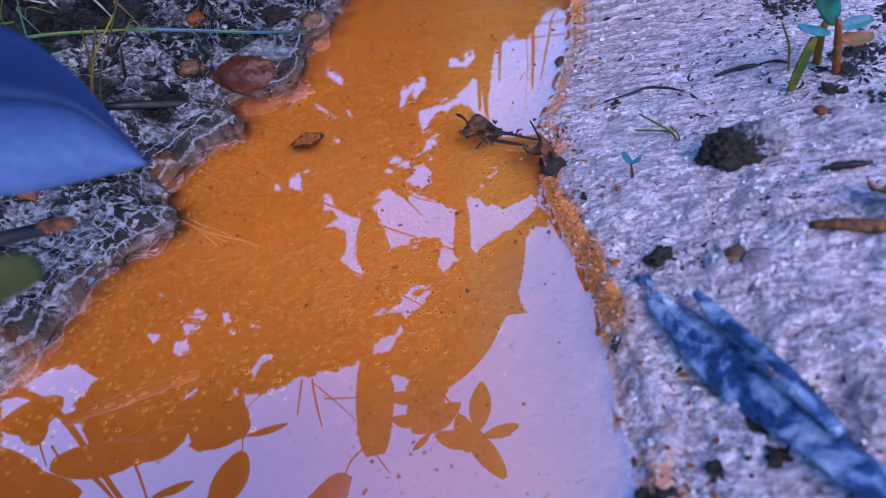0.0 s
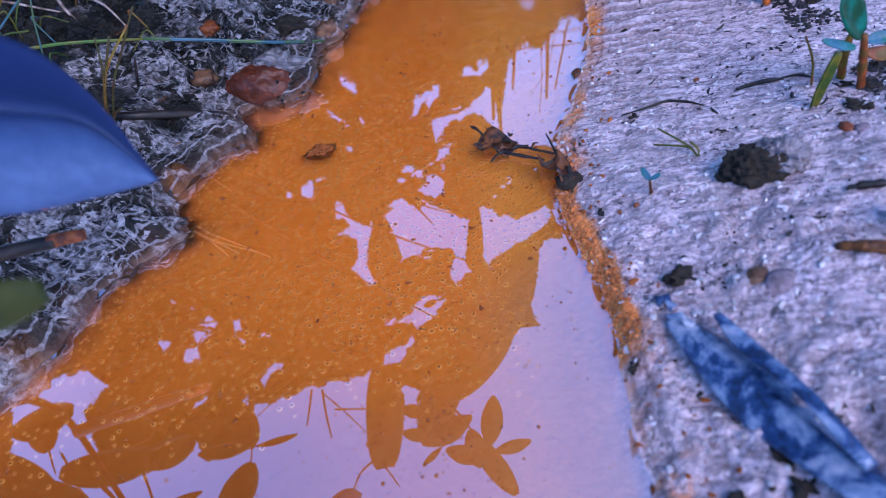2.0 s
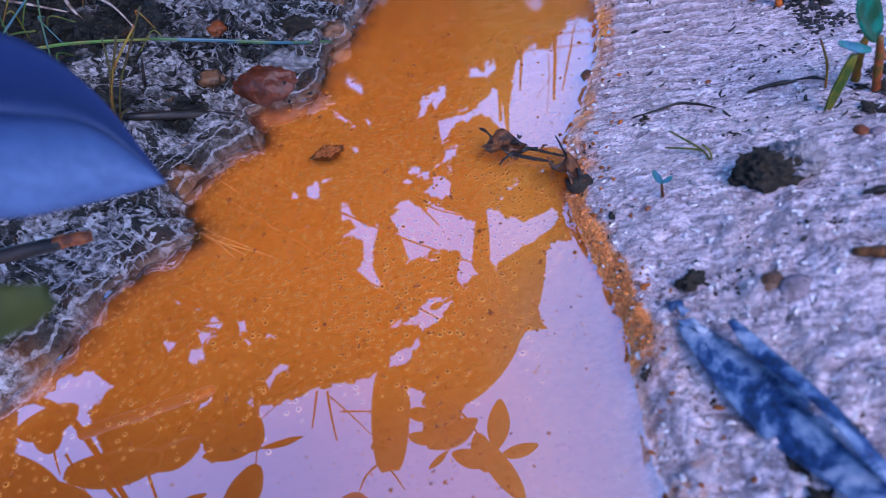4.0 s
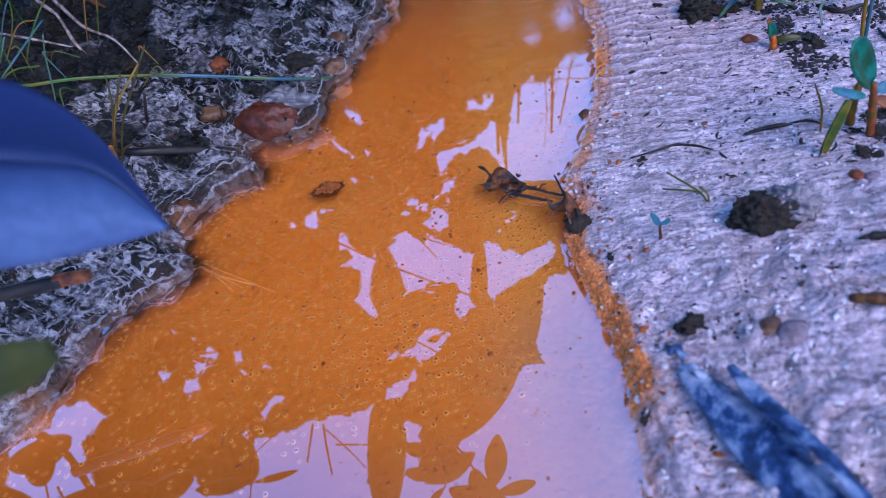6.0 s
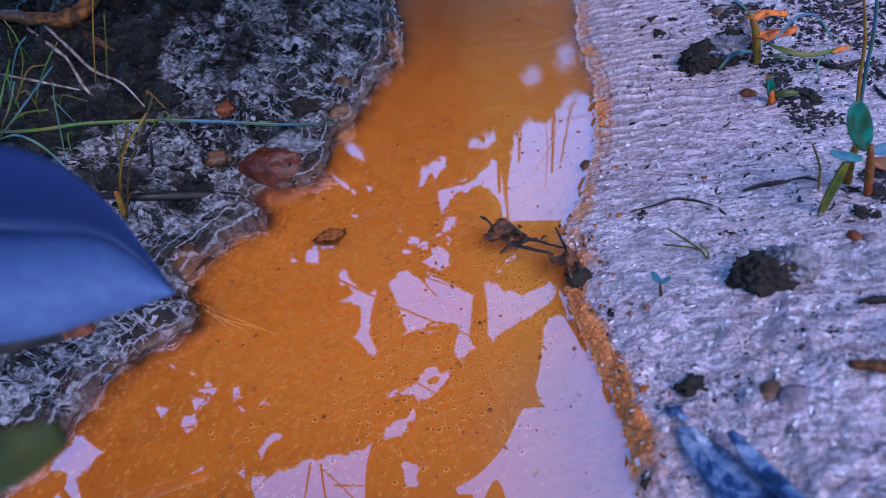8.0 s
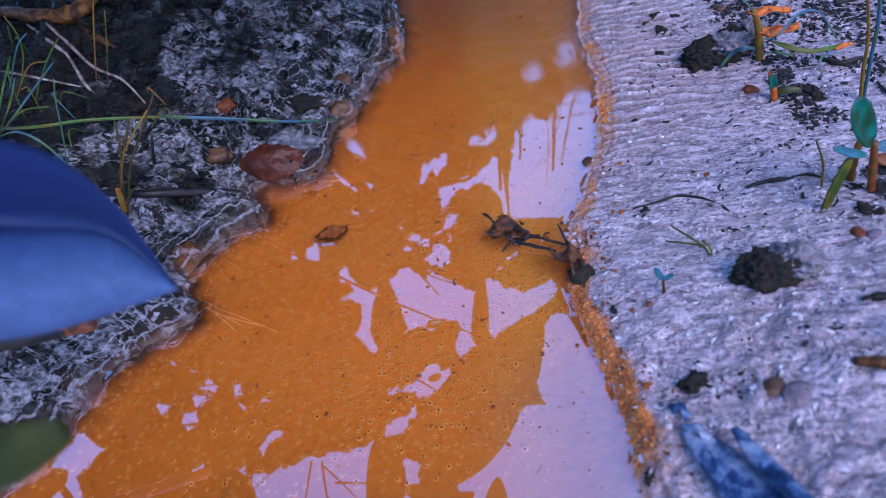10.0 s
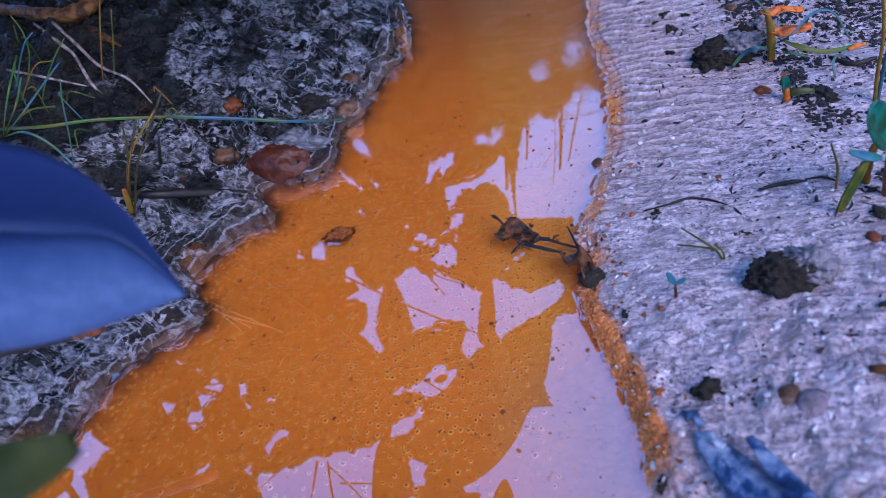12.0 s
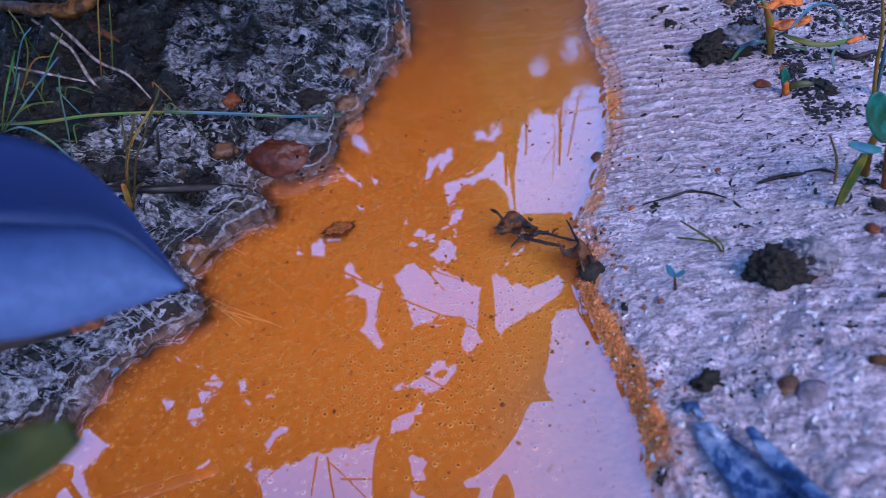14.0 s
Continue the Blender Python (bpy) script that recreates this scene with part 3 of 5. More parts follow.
clearing(HIGH, (-0.1313, 0.8149), (-0.0983, 0.7556), (-0.099, 0.7432), (-0.1242, 0.7851))
clearing(HIGH, (-0.0943, 0.7841), (-0.0717, 0.7517), (-0.08, 0.7423))
clearing(HIGH, (-0.1077, 0.7219), (-0.0952, 0.7173), (-0.0995, 0.6953), (-0.1085, 0.7045))
clearing(HIGH, (-0.0894, 0.7151), (-0.0754, 0.704), (-0.0798, 0.6939), (-0.0901, 0.7036))
clearing(HIGH, (-0.0723, 0.5746), (-0.0635, 0.583), (-0.048, 0.5855), (-0.0393, 0.575), (-0.0316, 0.5584), (-0.0265, 0.5726), (-0.0149, 0.5622), (0.0014, 0.543), (0.019, 0.524), (0.0116, 0.5007), (0.0031, 0.4671), (0.0047, 0.4499), (-0.0024, 0.4423), (-0.0109, 0.4397), (-0.0158, 0.4485), (-0.0127, 0.4642), (-0.0043, 0.4788), (-0.0081, 0.4847), (-0.0279, 0.494), (-0.0359, 0.4933), (-0.041, 0.4868), (-0.059, 0.4875), (-0.0619, 0.5112), (-0.0638, 0.5287))
clearing(LOW, (-0.0589, 0.4682), (-0.0518, 0.4751), (-0.0391, 0.4771), (-0.0321, 0.4685), (-0.0258, 0.455), (-0.0216, 0.4666), (-0.0121, 0.458), (0.0012, 0.4424), (0.0155, 0.4269), (0.0095, 0.408), (0.0026, 0.3806), (0.0038, 0.3666), (-0.002, 0.3604), (-0.0089, 0.3583), (-0.0129, 0.3654), (-0.0103, 0.3782), (-0.0035, 0.3901), (-0.0066, 0.395), (-0.0227, 0.4026), (-0.0292, 0.4019), (-0.0334, 0.3966), (-0.0481, 0.3972), (-0.0504, 0.4165), (-0.052, 0.4308))
clearing(LOW, (0.0256, 0.4344), (0.0314, 0.4377), (0.0369, 0.4344), (0.0413, 0.4236), (0.0525, 0.4171), (0.0676, 0.4171), (0.0813, 0.4213), (0.0843, 0.4082), (0.0772, 0.3967), (0.0604, 0.3886), (0.0417, 0.3814), (0.0199, 0.3691), (0.018, 0.3759), (0.022, 0.4007))
clearing(LOW, (-0.0271, 0.4866), (-0.0184, 0.4901), (-0.0122, 0.4954), (-0.0015, 0.4933), (0.002, 0.4807), (-0.0011, 0.4675), (-0.0086, 0.4638), (-0.0182, 0.4717), (-0.0252, 0.4803))
clearing(LOW, (-0.0448, 0.5008), (-0.0394, 0.5098), (-0.0326, 0.5008), (-0.0355, 0.4951))
clearing(LOW, (-0.0358, 0.5171), (-0.0281, 0.5248), (-0.0215, 0.5181), (-0.0249, 0.5048), (-0.0317, 0.5088))
clearing(LOW, (-0.0226, 0.5099), (-0.0164, 0.5137), (-0.0138, 0.5043), (-0.0173, 0.4988), (-0.0215, 0.5003))
clearing(LOW, (-0.0093, 0.5164), (0.0019, 0.5229), (0.0049, 0.5353), (0.0159, 0.5423), (0.0181, 0.535), (0.0126, 0.5191), (0.0025, 0.5122), (-0.0071, 0.5121))
clearing(LOW, (-0.0116, 0.5001), (-0.0005, 0.4996), (0.0053, 0.5086), (0.0084, 0.5033), (0.0042, 0.4946), (-0.0067, 0.4951))
clearing(LOW, (-0.0418, 0.5477), (-0.038, 0.539), (-0.0403, 0.5336))
clearing(LOW, (0.0059, 0.5899), (0.0161, 0.589), (0.0321, 0.5931), (0.0476, 0.5943), (0.0596, 0.6086), (0.0696, 0.6211), (0.0761, 0.6129), (0.0738, 0.5819), (0.0695, 0.5535), (0.066, 0.5193), (0.0611, 0.5175), (0.0634, 0.5443), (0.0578, 0.5629), (0.0513, 0.5723), (0.0434, 0.5714), (0.0361, 0.5643), (0.0295, 0.5708), (0.0205, 0.5673), (0.0103, 0.5518), (0.0039, 0.5477), (0.004, 0.5686))
clearing(LOW, (-0.0148, 0.5958), (-0.0069, 0.6243), (-0.0036, 0.6396), (0.0046, 0.6385), (0.0114, 0.6414), (0.019, 0.6497), (0.024, 0.6397), (0.019, 0.6195), (0.0061, 0.6043), (0.0037, 0.6094), (0.0066, 0.6211), (0.0016, 0.6124), (-0.0025, 0.6097), (-0.0107, 0.5942))
clearing(LOW, (0.0486, 0.6444), (0.0547, 0.6679), (0.0639, 0.664), (0.0682, 0.6526), (0.0748, 0.6691), (0.0855, 0.6731), (0.088, 0.6598), (0.0797, 0.6454), (0.0682, 0.6363))
clearing(LOW, (0.0654, 0.5089), (0.0742, 0.5615), (0.0927, 0.6172), (0.1053, 0.6584), (0.1284, 0.6859), (0.1434, 0.6666), (0.1835, 0.7144), (0.2233, 0.7097), (0.1985, 0.5957), (0.1639, 0.5271), (0.1286, 0.486))
clearing(LOW, (0.1422, 0.7778), (0.1616, 0.7915), (0.1661, 0.7662), (0.1419, 0.7555))
clearing(LOW, (0.194, 0.8157), (0.2189, 0.8369), (0.2086, 0.7761), (0.1907, 0.7771))
clearing(LOW, (0.0665, 0.473), (0.0591, 0.4572), (0.0462, 0.4462), (0.0361, 0.4406), (0.0398, 0.4483), (0.0559, 0.4662))
clearing(LOW, (-0.1014, 0.5037), (-0.0966, 0.498), (-0.0947, 0.4815), (-0.0858, 0.4656), (-0.0758, 0.4564), (-0.0701, 0.462), (-0.0709, 0.4511), (-0.078, 0.4251), (-0.0804, 0.4057), (-0.0751, 0.3851), (-0.0788, 0.38), (-0.0852, 0.3931), (-0.0951, 0.4102), (-0.0875, 0.4199), (-0.0857, 0.4414), (-0.0961, 0.4505), (-0.1087, 0.4516), (-0.1031, 0.46), (-0.0924, 0.4618), (-0.0951, 0.4724), (-0.1041, 0.4769), (-0.104, 0.494))
clearing(LOW, (-0.0356, 0.3613), (-0.0278, 0.3602), (-0.027, 0.3501), (-0.0181, 0.3533), (-0.0199, 0.3423), (-0.0306, 0.3314), (-0.038, 0.327), (-0.0455, 0.3274), (-0.0508, 0.3209), (-0.0509, 0.3131), (-0.0584, 0.3049), (-0.0656, 0.2984), (-0.0775, 0.3), (-0.0752, 0.3109), (-0.0638, 0.3151), (-0.0544, 0.3208), (-0.0468, 0.3278), (-0.0526, 0.3365), (-0.0627, 0.3393), (-0.0663, 0.3348), (-0.0708, 0.3361), (-0.0701, 0.3436), (-0.061, 0.3427), (-0.0515, 0.3457), (-0.0435, 0.3548))
clearing(LOW, (-0.1365, 0.5366), (-0.1249, 0.5457), (-0.1225, 0.5108), (-0.1365, 0.5155))
clearing(LOW, (-0.122, 0.5447), (-0.1047, 0.5386), (-0.1079, 0.5293), (-0.121, 0.5313))
clearing(LOW, (-0.0832, 0.72), (-0.069, 0.6931), (-0.0674, 0.6653), (-0.0891, 0.6977))
clearing(LOW, (-0.1069, 0.664), (-0.0801, 0.6156), (-0.0807, 0.6056), (-0.1012, 0.6397))
clearing(LOW, (-0.0769, 0.6389), (-0.0584, 0.6125), (-0.0652, 0.6048))
clearing(LOW, (-0.0877, 0.5882), (-0.0776, 0.5845), (-0.081, 0.5666), (-0.0884, 0.574))
clearing(LOW, (-0.0728, 0.5827), (-0.0614, 0.5736), (-0.065, 0.5654), (-0.0734, 0.5733))
clearing(LOW, (-0.087, 0.3001), (-0.072, 0.2986), (-0.0789, 0.2931), (-0.0854, 0.2924))
clearing(HIGH, (-0.4768, 0.4452), (-0.4658, 0.4487), (-0.4435, 0.4558), (-0.4017, 0.457), (-0.3723, 0.4259), (-0.3811, 0.41), (-0.3906, 0.4), (-0.3728, 0.3641), (-0.3648, 0.3502), (-0.3829, 0.3326), (-0.3564, 0.3172), (-0.3074, 0.3202), (-0.282, 0.327), (-0.2726, 0.3415), (-0.2629, 0.3161), (-0.2241, 0.3191), (-0.2197, 0.3621), (-0.1817, 0.3631), (-0.1706, 0.3692), (-0.1489, 0.3658), (-0.1162, 0.3653), (-0.1049, 0.3702), (-0.108, 0.3289), (-0.1173, 0.2972), (-0.1165, 0.2754), (-0.0892, 0.281), (-0.0789, 0.3202), (-0.0808, 0.345), (-0.0662, 0.3356), (-0.0826, 0.2254), (-0.1239, 0.1837), (-0.4265, 0.2581))
clearing(LOW, (-0.0632, 0.2604), (-0.0495, 0.267), (-0.0396, 0.2755), (-0.0187, 0.2726), (0.0038, 0.2774), (0.020, 0.291), (0.030, 0.302), (0.046, 0.298), (0.043, 0.306), (0.043, 0.317), (0.056, 0.347), (0.064, 0.373), (0.070, 0.382), (0.080, 0.385), (0.098, 0.378), (0.1172, 0.355), (0.125, 0.300), (0.118, 0.230), (0.090, 0.139), (-0.0796, 0.1401), (-0.1002, 0.1452))


def inside(x, y, corners):
    """Which of the places lie inside a closed line of corners."""
    found = np.zeros(x.shape, bool)
    for (ax, ay), (bx, by) in zip(corners, corners[1:] + corners[:1]):
        found ^= ((ay > y) != (by > y)) & (x < ax + (bx - ax) * (y - ay) / ((by - ay) or 1e-9))
    return found


def leaf_cells(length, width, angle, step):
    """The cells that a leaf lying at an angle covers, about its middle."""
    n = int(length / step / 2) + 2
    a, b = np.meshgrid(np.arange(-n, n + 1), np.arange(-n, n + 1))
    u = (a * math.cos(angle) + b * math.sin(angle)) * step / length + 0.5
    v = (b * math.cos(angle) - a * math.sin(angle)) * step
    ok = (u > 0.02) & (u < 0.98) & (np.abs(v) < 0.5 * width * np.sin(np.pi * np.clip(u, 0, 1)) ** 0.8)
    return a[ok], b[ok]


def edge_leaves(corners, tier, lows, step, wanted, covered, bm, rng):
    """Narrow leaves that lie along the rim of a clearing, just outside it."""
    area = sum(a[0] * b[1] - b[0] * a[1] for a, b in zip(corners, corners[1:] + corners[:1]))
    for a, b in zip(corners, corners[1:] + corners[:1]):
        a, b = Vector((*a, 0)), Vector((*b, 0))
        way = b - a
        long = way.length
        if long < 0.003:
            continue
        out = Vector((way.y, -way.x, 0)) / long * (1 if area > 0 else -1)
        for wide in (min(0.010, long * 0.5), min(0.005, long * 0.4), 0.0022):
            spots = [a + way * u + out * wide * v for u in (0.05, 0.25, 0.5, 0.75, 0.95) for v in (0.15, 0.5, 0.95)]
            cells = [(int(round((p.y - lows[1]) / step)), int(round((p.x - lows[0]) / step))) for p in spots]
            if all(0 <= r < wanted.shape[0] and 0 <= c < wanted.shape[1] and wanted[r, c] for r, c in cells):
                lift = Vector((0, 0, tier + rng.uniform(-0.003, 0.003))) + out * wide * 0.5
                blade((a - way * 0.04 + lift, a.lerp(b, 0.5) + lift, b + way * 0.04 + lift), wide, (0, 0, 1), 0.05, 0.0003, 9, 0.28, 0.03, bm, across=1)
                for r, c in cells:
                    covered[r, c] = True
                break


def lay_leaves(bm, stems, xs, ys, height, length, tries, covered, barred, rng, step):
    """Leaves of about one length into the cells not covered yet, none of them reaching into a clearing."""
    spots = np.argwhere(~covered)
    rng.shuffle(order := list(range(len(spots))))
    for pick in order[:tries]:
        row, col = spots[pick]
        if covered[row, col]:
            continue
        for _ in range(3):
            angle, long = rng.uniform(0, 2 * math.pi), length * rng.uniform(0.8, 1.15)
            wide = long * rng.uniform(0.42, 0.62)
            a, b = leaf_cells(long, wide, angle, step)
            rows, cols = row + b, col + a
            if rows.min() < 0 or cols.min() < 0 or rows.max() >= len(ys) or cols.max() >= len(xs) or barred[rows, cols].any():
                continue
            covered[rows, cols] = True
            way = Vector((math.cos(angle), math.sin(angle), 0))
            mid = Vector((xs[col], ys[row], height + rng.uniform(-0.004, 0.004)))
            sag = Vector((0, 0, long * rng.uniform(-0.10, 0.06)))
            blade((mid - way * long / 2 + sag, mid, mid + way * long / 2 + sag), wide, (0, 0, 1), 0.12, 0.0003, 10 if long > 0.016 else 6, 0.8, 0.02, bm, across=1)
            if long > 0.045:
                stems.append(mid - way * long / 2 + sag)
            break


def fill_tier(tier, border, seed):
    """Lays leaves over a tier, large ones first, then smaller ones into what is left, and none into a clearing."""
    rng, step = random.Random(seed), 0.0010
    lows, highs = np.min(border, 0) - 0.06, np.max(border, 0) + 0.06
    xs, ys = np.arange(lows[0], highs[0], step), np.arange(lows[1], highs[1], step)
    x, y = np.meshgrid(xs, ys)
    barred = np.zeros(x.shape, bool)
    for corners in CLEARINGS[tier]:
        barred |= inside(x, y, corners)
    wanted = inside(x, y, border) & ~barred
    bm, stems = bmesh.new(), []
    covered = ~wanted
    for corners in CLEARINGS[tier]:
        edge_leaves(corners, tier, lows, step, wanted, covered, bm, rng)
    for lift, sizes in ((0.0, ((0.075, 160), (0.050, 500), (0.032, 1100), (0.020, 1800), (0.012, 20000), (0.007, 30000), (0.0045, 30000), (0.0034, 30000))), (0.005, ((0.026, 2500), (0.013, 20000), (0.008, 20000)))):
        if lift:
            covered = ~wanted
            for _ in range(2):
                barred = barred | np.roll(barred, 1, 0) | np.roll(barred, -1, 0) | np.roll(barred, 1, 1) | np.roll(barred, -1, 1)
        for length, tries in sizes:
            lay_leaves(bm, stems, xs, ys, tier + lift, length, tries, covered, barred, rng, step)
    return bm, stems


FOLIAGE = (
    (HIGH, ((-0.0236, 1.0116), (-0.076, 0.4678), (-0.0162, 0.4355), (-0.0455, 0.2868), (-0.3318, 0.3047), (-0.5506, 0.3544), (-0.7481, 0.7882), (-0.4211, 0.7348), (-0.3039, 1.144)), (-0.82, 0.62), 3),
    (0.345, ((-0.1738, 1.9063), (-0.1767, 1.0025), (-0.0065, 0.9216), (0.0755, 0.9282), (0.1317, 0.938), (0.1819, 1.0581), (0.2653, 1.1498), (0.3688, 1.5379)), (0.10, 1.90), 5),
    (LOW, ((-0.1097, 1.3254), (-0.1227, 0.4987), (-0.0528, 0.4754), (-0.0677, 0.3707), (-0.0327, 0.3488), (-0.056, 0.2383), (0.1085, 0.1985), (0.3957, 1)), (-0.80, 1.30), 8),
)
for tier, border, root, seed in FOLIAGE:
    leaves, stems = fill_tier(tier, border, seed)
    bush = thing("overhanging_plant", "green leafy plant arching over the puddle", "plant", root[0], root[1], ground_at(*root))
    crown = part("leaves", leaves, CANOPY, bush)
    tagged(crown, kind="stuff")
    hub = Vector((root[0], root[1], ground_at(*root)))
    middle = sum((Vector(s) for s in stems), Vector()) / len(stems)
    for k, end in enumerate(stems[::9]):
        knee = hub.lerp(end, 0.35) + Vector((0, 0, 0.10 + 0.02 * (k % 3)))
        knee.z = max(knee.z, tier + 0.03)
        part("stem", tube((hub, knee, end.lerp(knee, 0.3) + Vector((0, 0, 0.02)), end), (0.004, 0.0025, 0.0012, 0.0006), 16, 5), TWIG_BROWN, bush)


# ---- the large blue leaf that hangs over the left bank ----
def hanging_leaf():
    root, tip = Vector((-0.1350, 0.1307, 0.1716)), Vector((-0.0790, 0.1555, 0.1093))
    thing_ob = thing("hanging_leaf", "broad blue leaf, one half painted lit, hanging over the bank", "leaf", *root)
    line = glide((root, Vector((-0.1191, 0.1445, 0.1566)), Vector((-0.1015, 0.1567, 0.1438)), Vector((-0.0906, 0.1704, 0.1323)), tip), 26)
    upper = glide((Vector((-0.1421, 0.1478, 0.1753)), Vector((-0.1252, 0.1725, 0.1649)), Vector((-0.1045, 0.1791, 0.1500)), Vector((-0.0906, 0.1722, 0.1330)), tip + Vector((0, 0, 0.0004))), 26)
    lower = glide((Vector((-0.1302, 0.1188, 0.1690)), Vector((-0.1131, 0.1148, 0.1471)), Vector((-0.1007, 0.1234, 0.1328)), Vector((-0.0890, 0.1400, 0.1196)), tip - Vector((0, 0, 0.0004))), 26)
    for name, start, words in (("upper_half", 0.0, "blue half above the midrib, painted in shade"), ("lower_half", 0.5, "blue half below the midrib, painted as lit")):
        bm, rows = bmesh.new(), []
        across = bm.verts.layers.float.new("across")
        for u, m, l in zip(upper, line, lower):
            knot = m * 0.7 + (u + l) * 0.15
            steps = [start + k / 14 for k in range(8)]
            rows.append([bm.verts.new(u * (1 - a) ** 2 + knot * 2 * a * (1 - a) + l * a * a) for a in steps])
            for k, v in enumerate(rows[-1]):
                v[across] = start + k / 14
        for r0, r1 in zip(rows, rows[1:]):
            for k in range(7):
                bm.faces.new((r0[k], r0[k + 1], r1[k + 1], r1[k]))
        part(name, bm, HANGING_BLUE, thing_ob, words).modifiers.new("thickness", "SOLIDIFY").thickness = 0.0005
    stalk = (root, root + Vector((-0.05, 0.0, 0.01)), root + Vector((-0.12, 0.02, -0.04)), Vector((root.x - 0.16, root.y + 0.05, ground_at(root.x - 0.16, root.y + 0.05))))
    part("stalk", tube(stalk, (0.0012, 0.0018, 0.0022, 0.0025), 16, 6), OLIVE_STEM, thing_ob)


hanging_leaf()


# ---- left bank ----
def red_stone():
    ob = thing("red_stone", "wet red-brown stone half sunk at the water's edge", "stone", -0.0935, 0.371, 0.0)
    part("stone", boulder(-0.0930, 0.372, 0.0075, (0.0225, 0.0130, 0.0125), 4, 0.15, 5, -0.20, 0.03), RED_STONE, ob)
    part("mud_crust", boulder(-0.0820, 0.3810, 0.0130, (0.0185, 0.0100, 0.0090), 7, 0.5, 5, -0.4, 0.14), MUD_CAP, ob, "silvery wet mud lying on the stone")


red_stone()
single("stone", boulder(*(-0.1242, 0.3744, 0.0194), (0.0085, 0.0060, 0.0055), 11, 0.4), BROWN_STONE, "small wet brown stone in the mud", "stone")
single("stone", boulder(*(-0.1182, 0.4131, 0.0307), (0.0062, 0.0050, 0.0045), 12, 0.4), ORANGE_STONE, "small orange stone on dark mud", "stone")
single("stone", boulder(*(-0.0507, 0.4191, 0.0074), (0.0085, 0.0065, 0.0060), 13, 0.45), BROWN_STONE, "dark brown stone at the shore", "stone")
single("stone", boulder(*(-0.0446, 0.4491, 0.0112), (0.0070, 0.0060, 0.0050), 14, 0.45), BROWN_STONE, "dark brown stone at the shore", "stone")
single("stone", boulder(*(-0.0681, 0.4191, 0.0141), (0.0130, 0.0080, 0.0080), 15, 0.5, 4, 0.2, 0.1), CLOD, "black lump of wet soil by the shore", "soil clod")
single("stone", boulder(*(-0.1942, 0.2737, 0.0301), (0.0055, 0.0045, 0.0045), 16, 0.4), ORANGE_STONE, "small orange stone on dark mud", "stone")
single("stick", tube(((-0.1893, 0.3412, 0.0356), (-0.1570, 0.3322, 0.0320), (-0.1338, 0.3398, 0.0207), (-0.1125, 0.3475, 0.0090)), (0.0016, 0.0024, 0.0026, 0.0014), 18, 8, 0.12), DARK_STICK, "straight black wet stick lying on the mud", "stick")
single("stick", tube(((-0.1504, 0.3641, 0.0480), (-0.1543, 0.3641, 0.0388), (-0.1578, 0.3641, 0.0289)), (0.0007, 0.0009, 0.0010), 8, 6, 0.1), DARK_STICK, "short dark stick standing in the mud", "stick")
single("root", tube(((-0.3295, 0.5959, 0.0731), (-0.2916, 0.5629, 0.0735), (-0.2519, 0.5312, 0.0734), (-0.2279, 0.5242, 0.0712), (-0.2167, 0.5409, 0.0733), (-0.2180, 0.6017, 0.0708)), (0.0036, 0.0040, 0.0046, 0.0062, 0.0050, 0.0044), 48, 12, 0.20), ROOT, "bent orange-brown root lying on the bank", "root")
single("wood_chip", tube(((-0.2162, 0.5087, 0.0639), (-0.2056, 0.4942, 0.0620), (-0.1924, 0.4825, 0.0571)), (0.0030, 0.0038, 0.0008), 9, 6, 0.25), DEAD_LEAF, "brown splinter of wood below the root", "wood chip")
PALE = "thin bleached twig lying over dark mud"
single("twig", tube(((-0.2649, 0.5366, 0.0671), (-0.2295, 0.4843, 0.0660), (-0.2204, 0.4726, 0.0620), (-0.2045, 0.4394, 0.0556), (-0.1939, 0.4254, 0.0473)), (0.0010, 0.0013, 0.0009, 0.0011, 0.0005), 26, 7, 0.15), PALE_TWIG, PALE, "twig", "bleached twigs")
single("twig", tube(((-0.2408, 0.5128, 0.0730), (-0.2202, 0.4832, 0.0652), (-0.2022, 0.4582, 0.0570), (-0.1805, 0.4380, 0.0524), (-0.1670, 0.4200, 0.0417)), (0.0011, 0.0012, 0.0010, 0.0008, 0.0005), 26, 7, 0.15), PALE_TWIG, PALE, "twig", "bleached twigs")
single("twig", tube(((-0.1577, 0.5655, 0.0609), (-0.1400, 0.5263, 0.0565), (-0.1218, 0.4903, 0.0494), (-0.1118, 0.4660, 0.0408)), (0.0016, 0.0014, 0.0012, 0.0008), 20, 7, 0.15), DARK_STICK, "thin dark twig lying on the bank", "twig")
single("twig", tube(((-0.2649, 0.4692, 0.0643), (-0.2343, 0.4450, 0.0644), (-0.2068, 0.4387, 0.0536)), (0.0007, 0.0009, 0.0005), 12, 6, 0.1), PALE_TWIG, PALE, "twig", "bleached twigs")


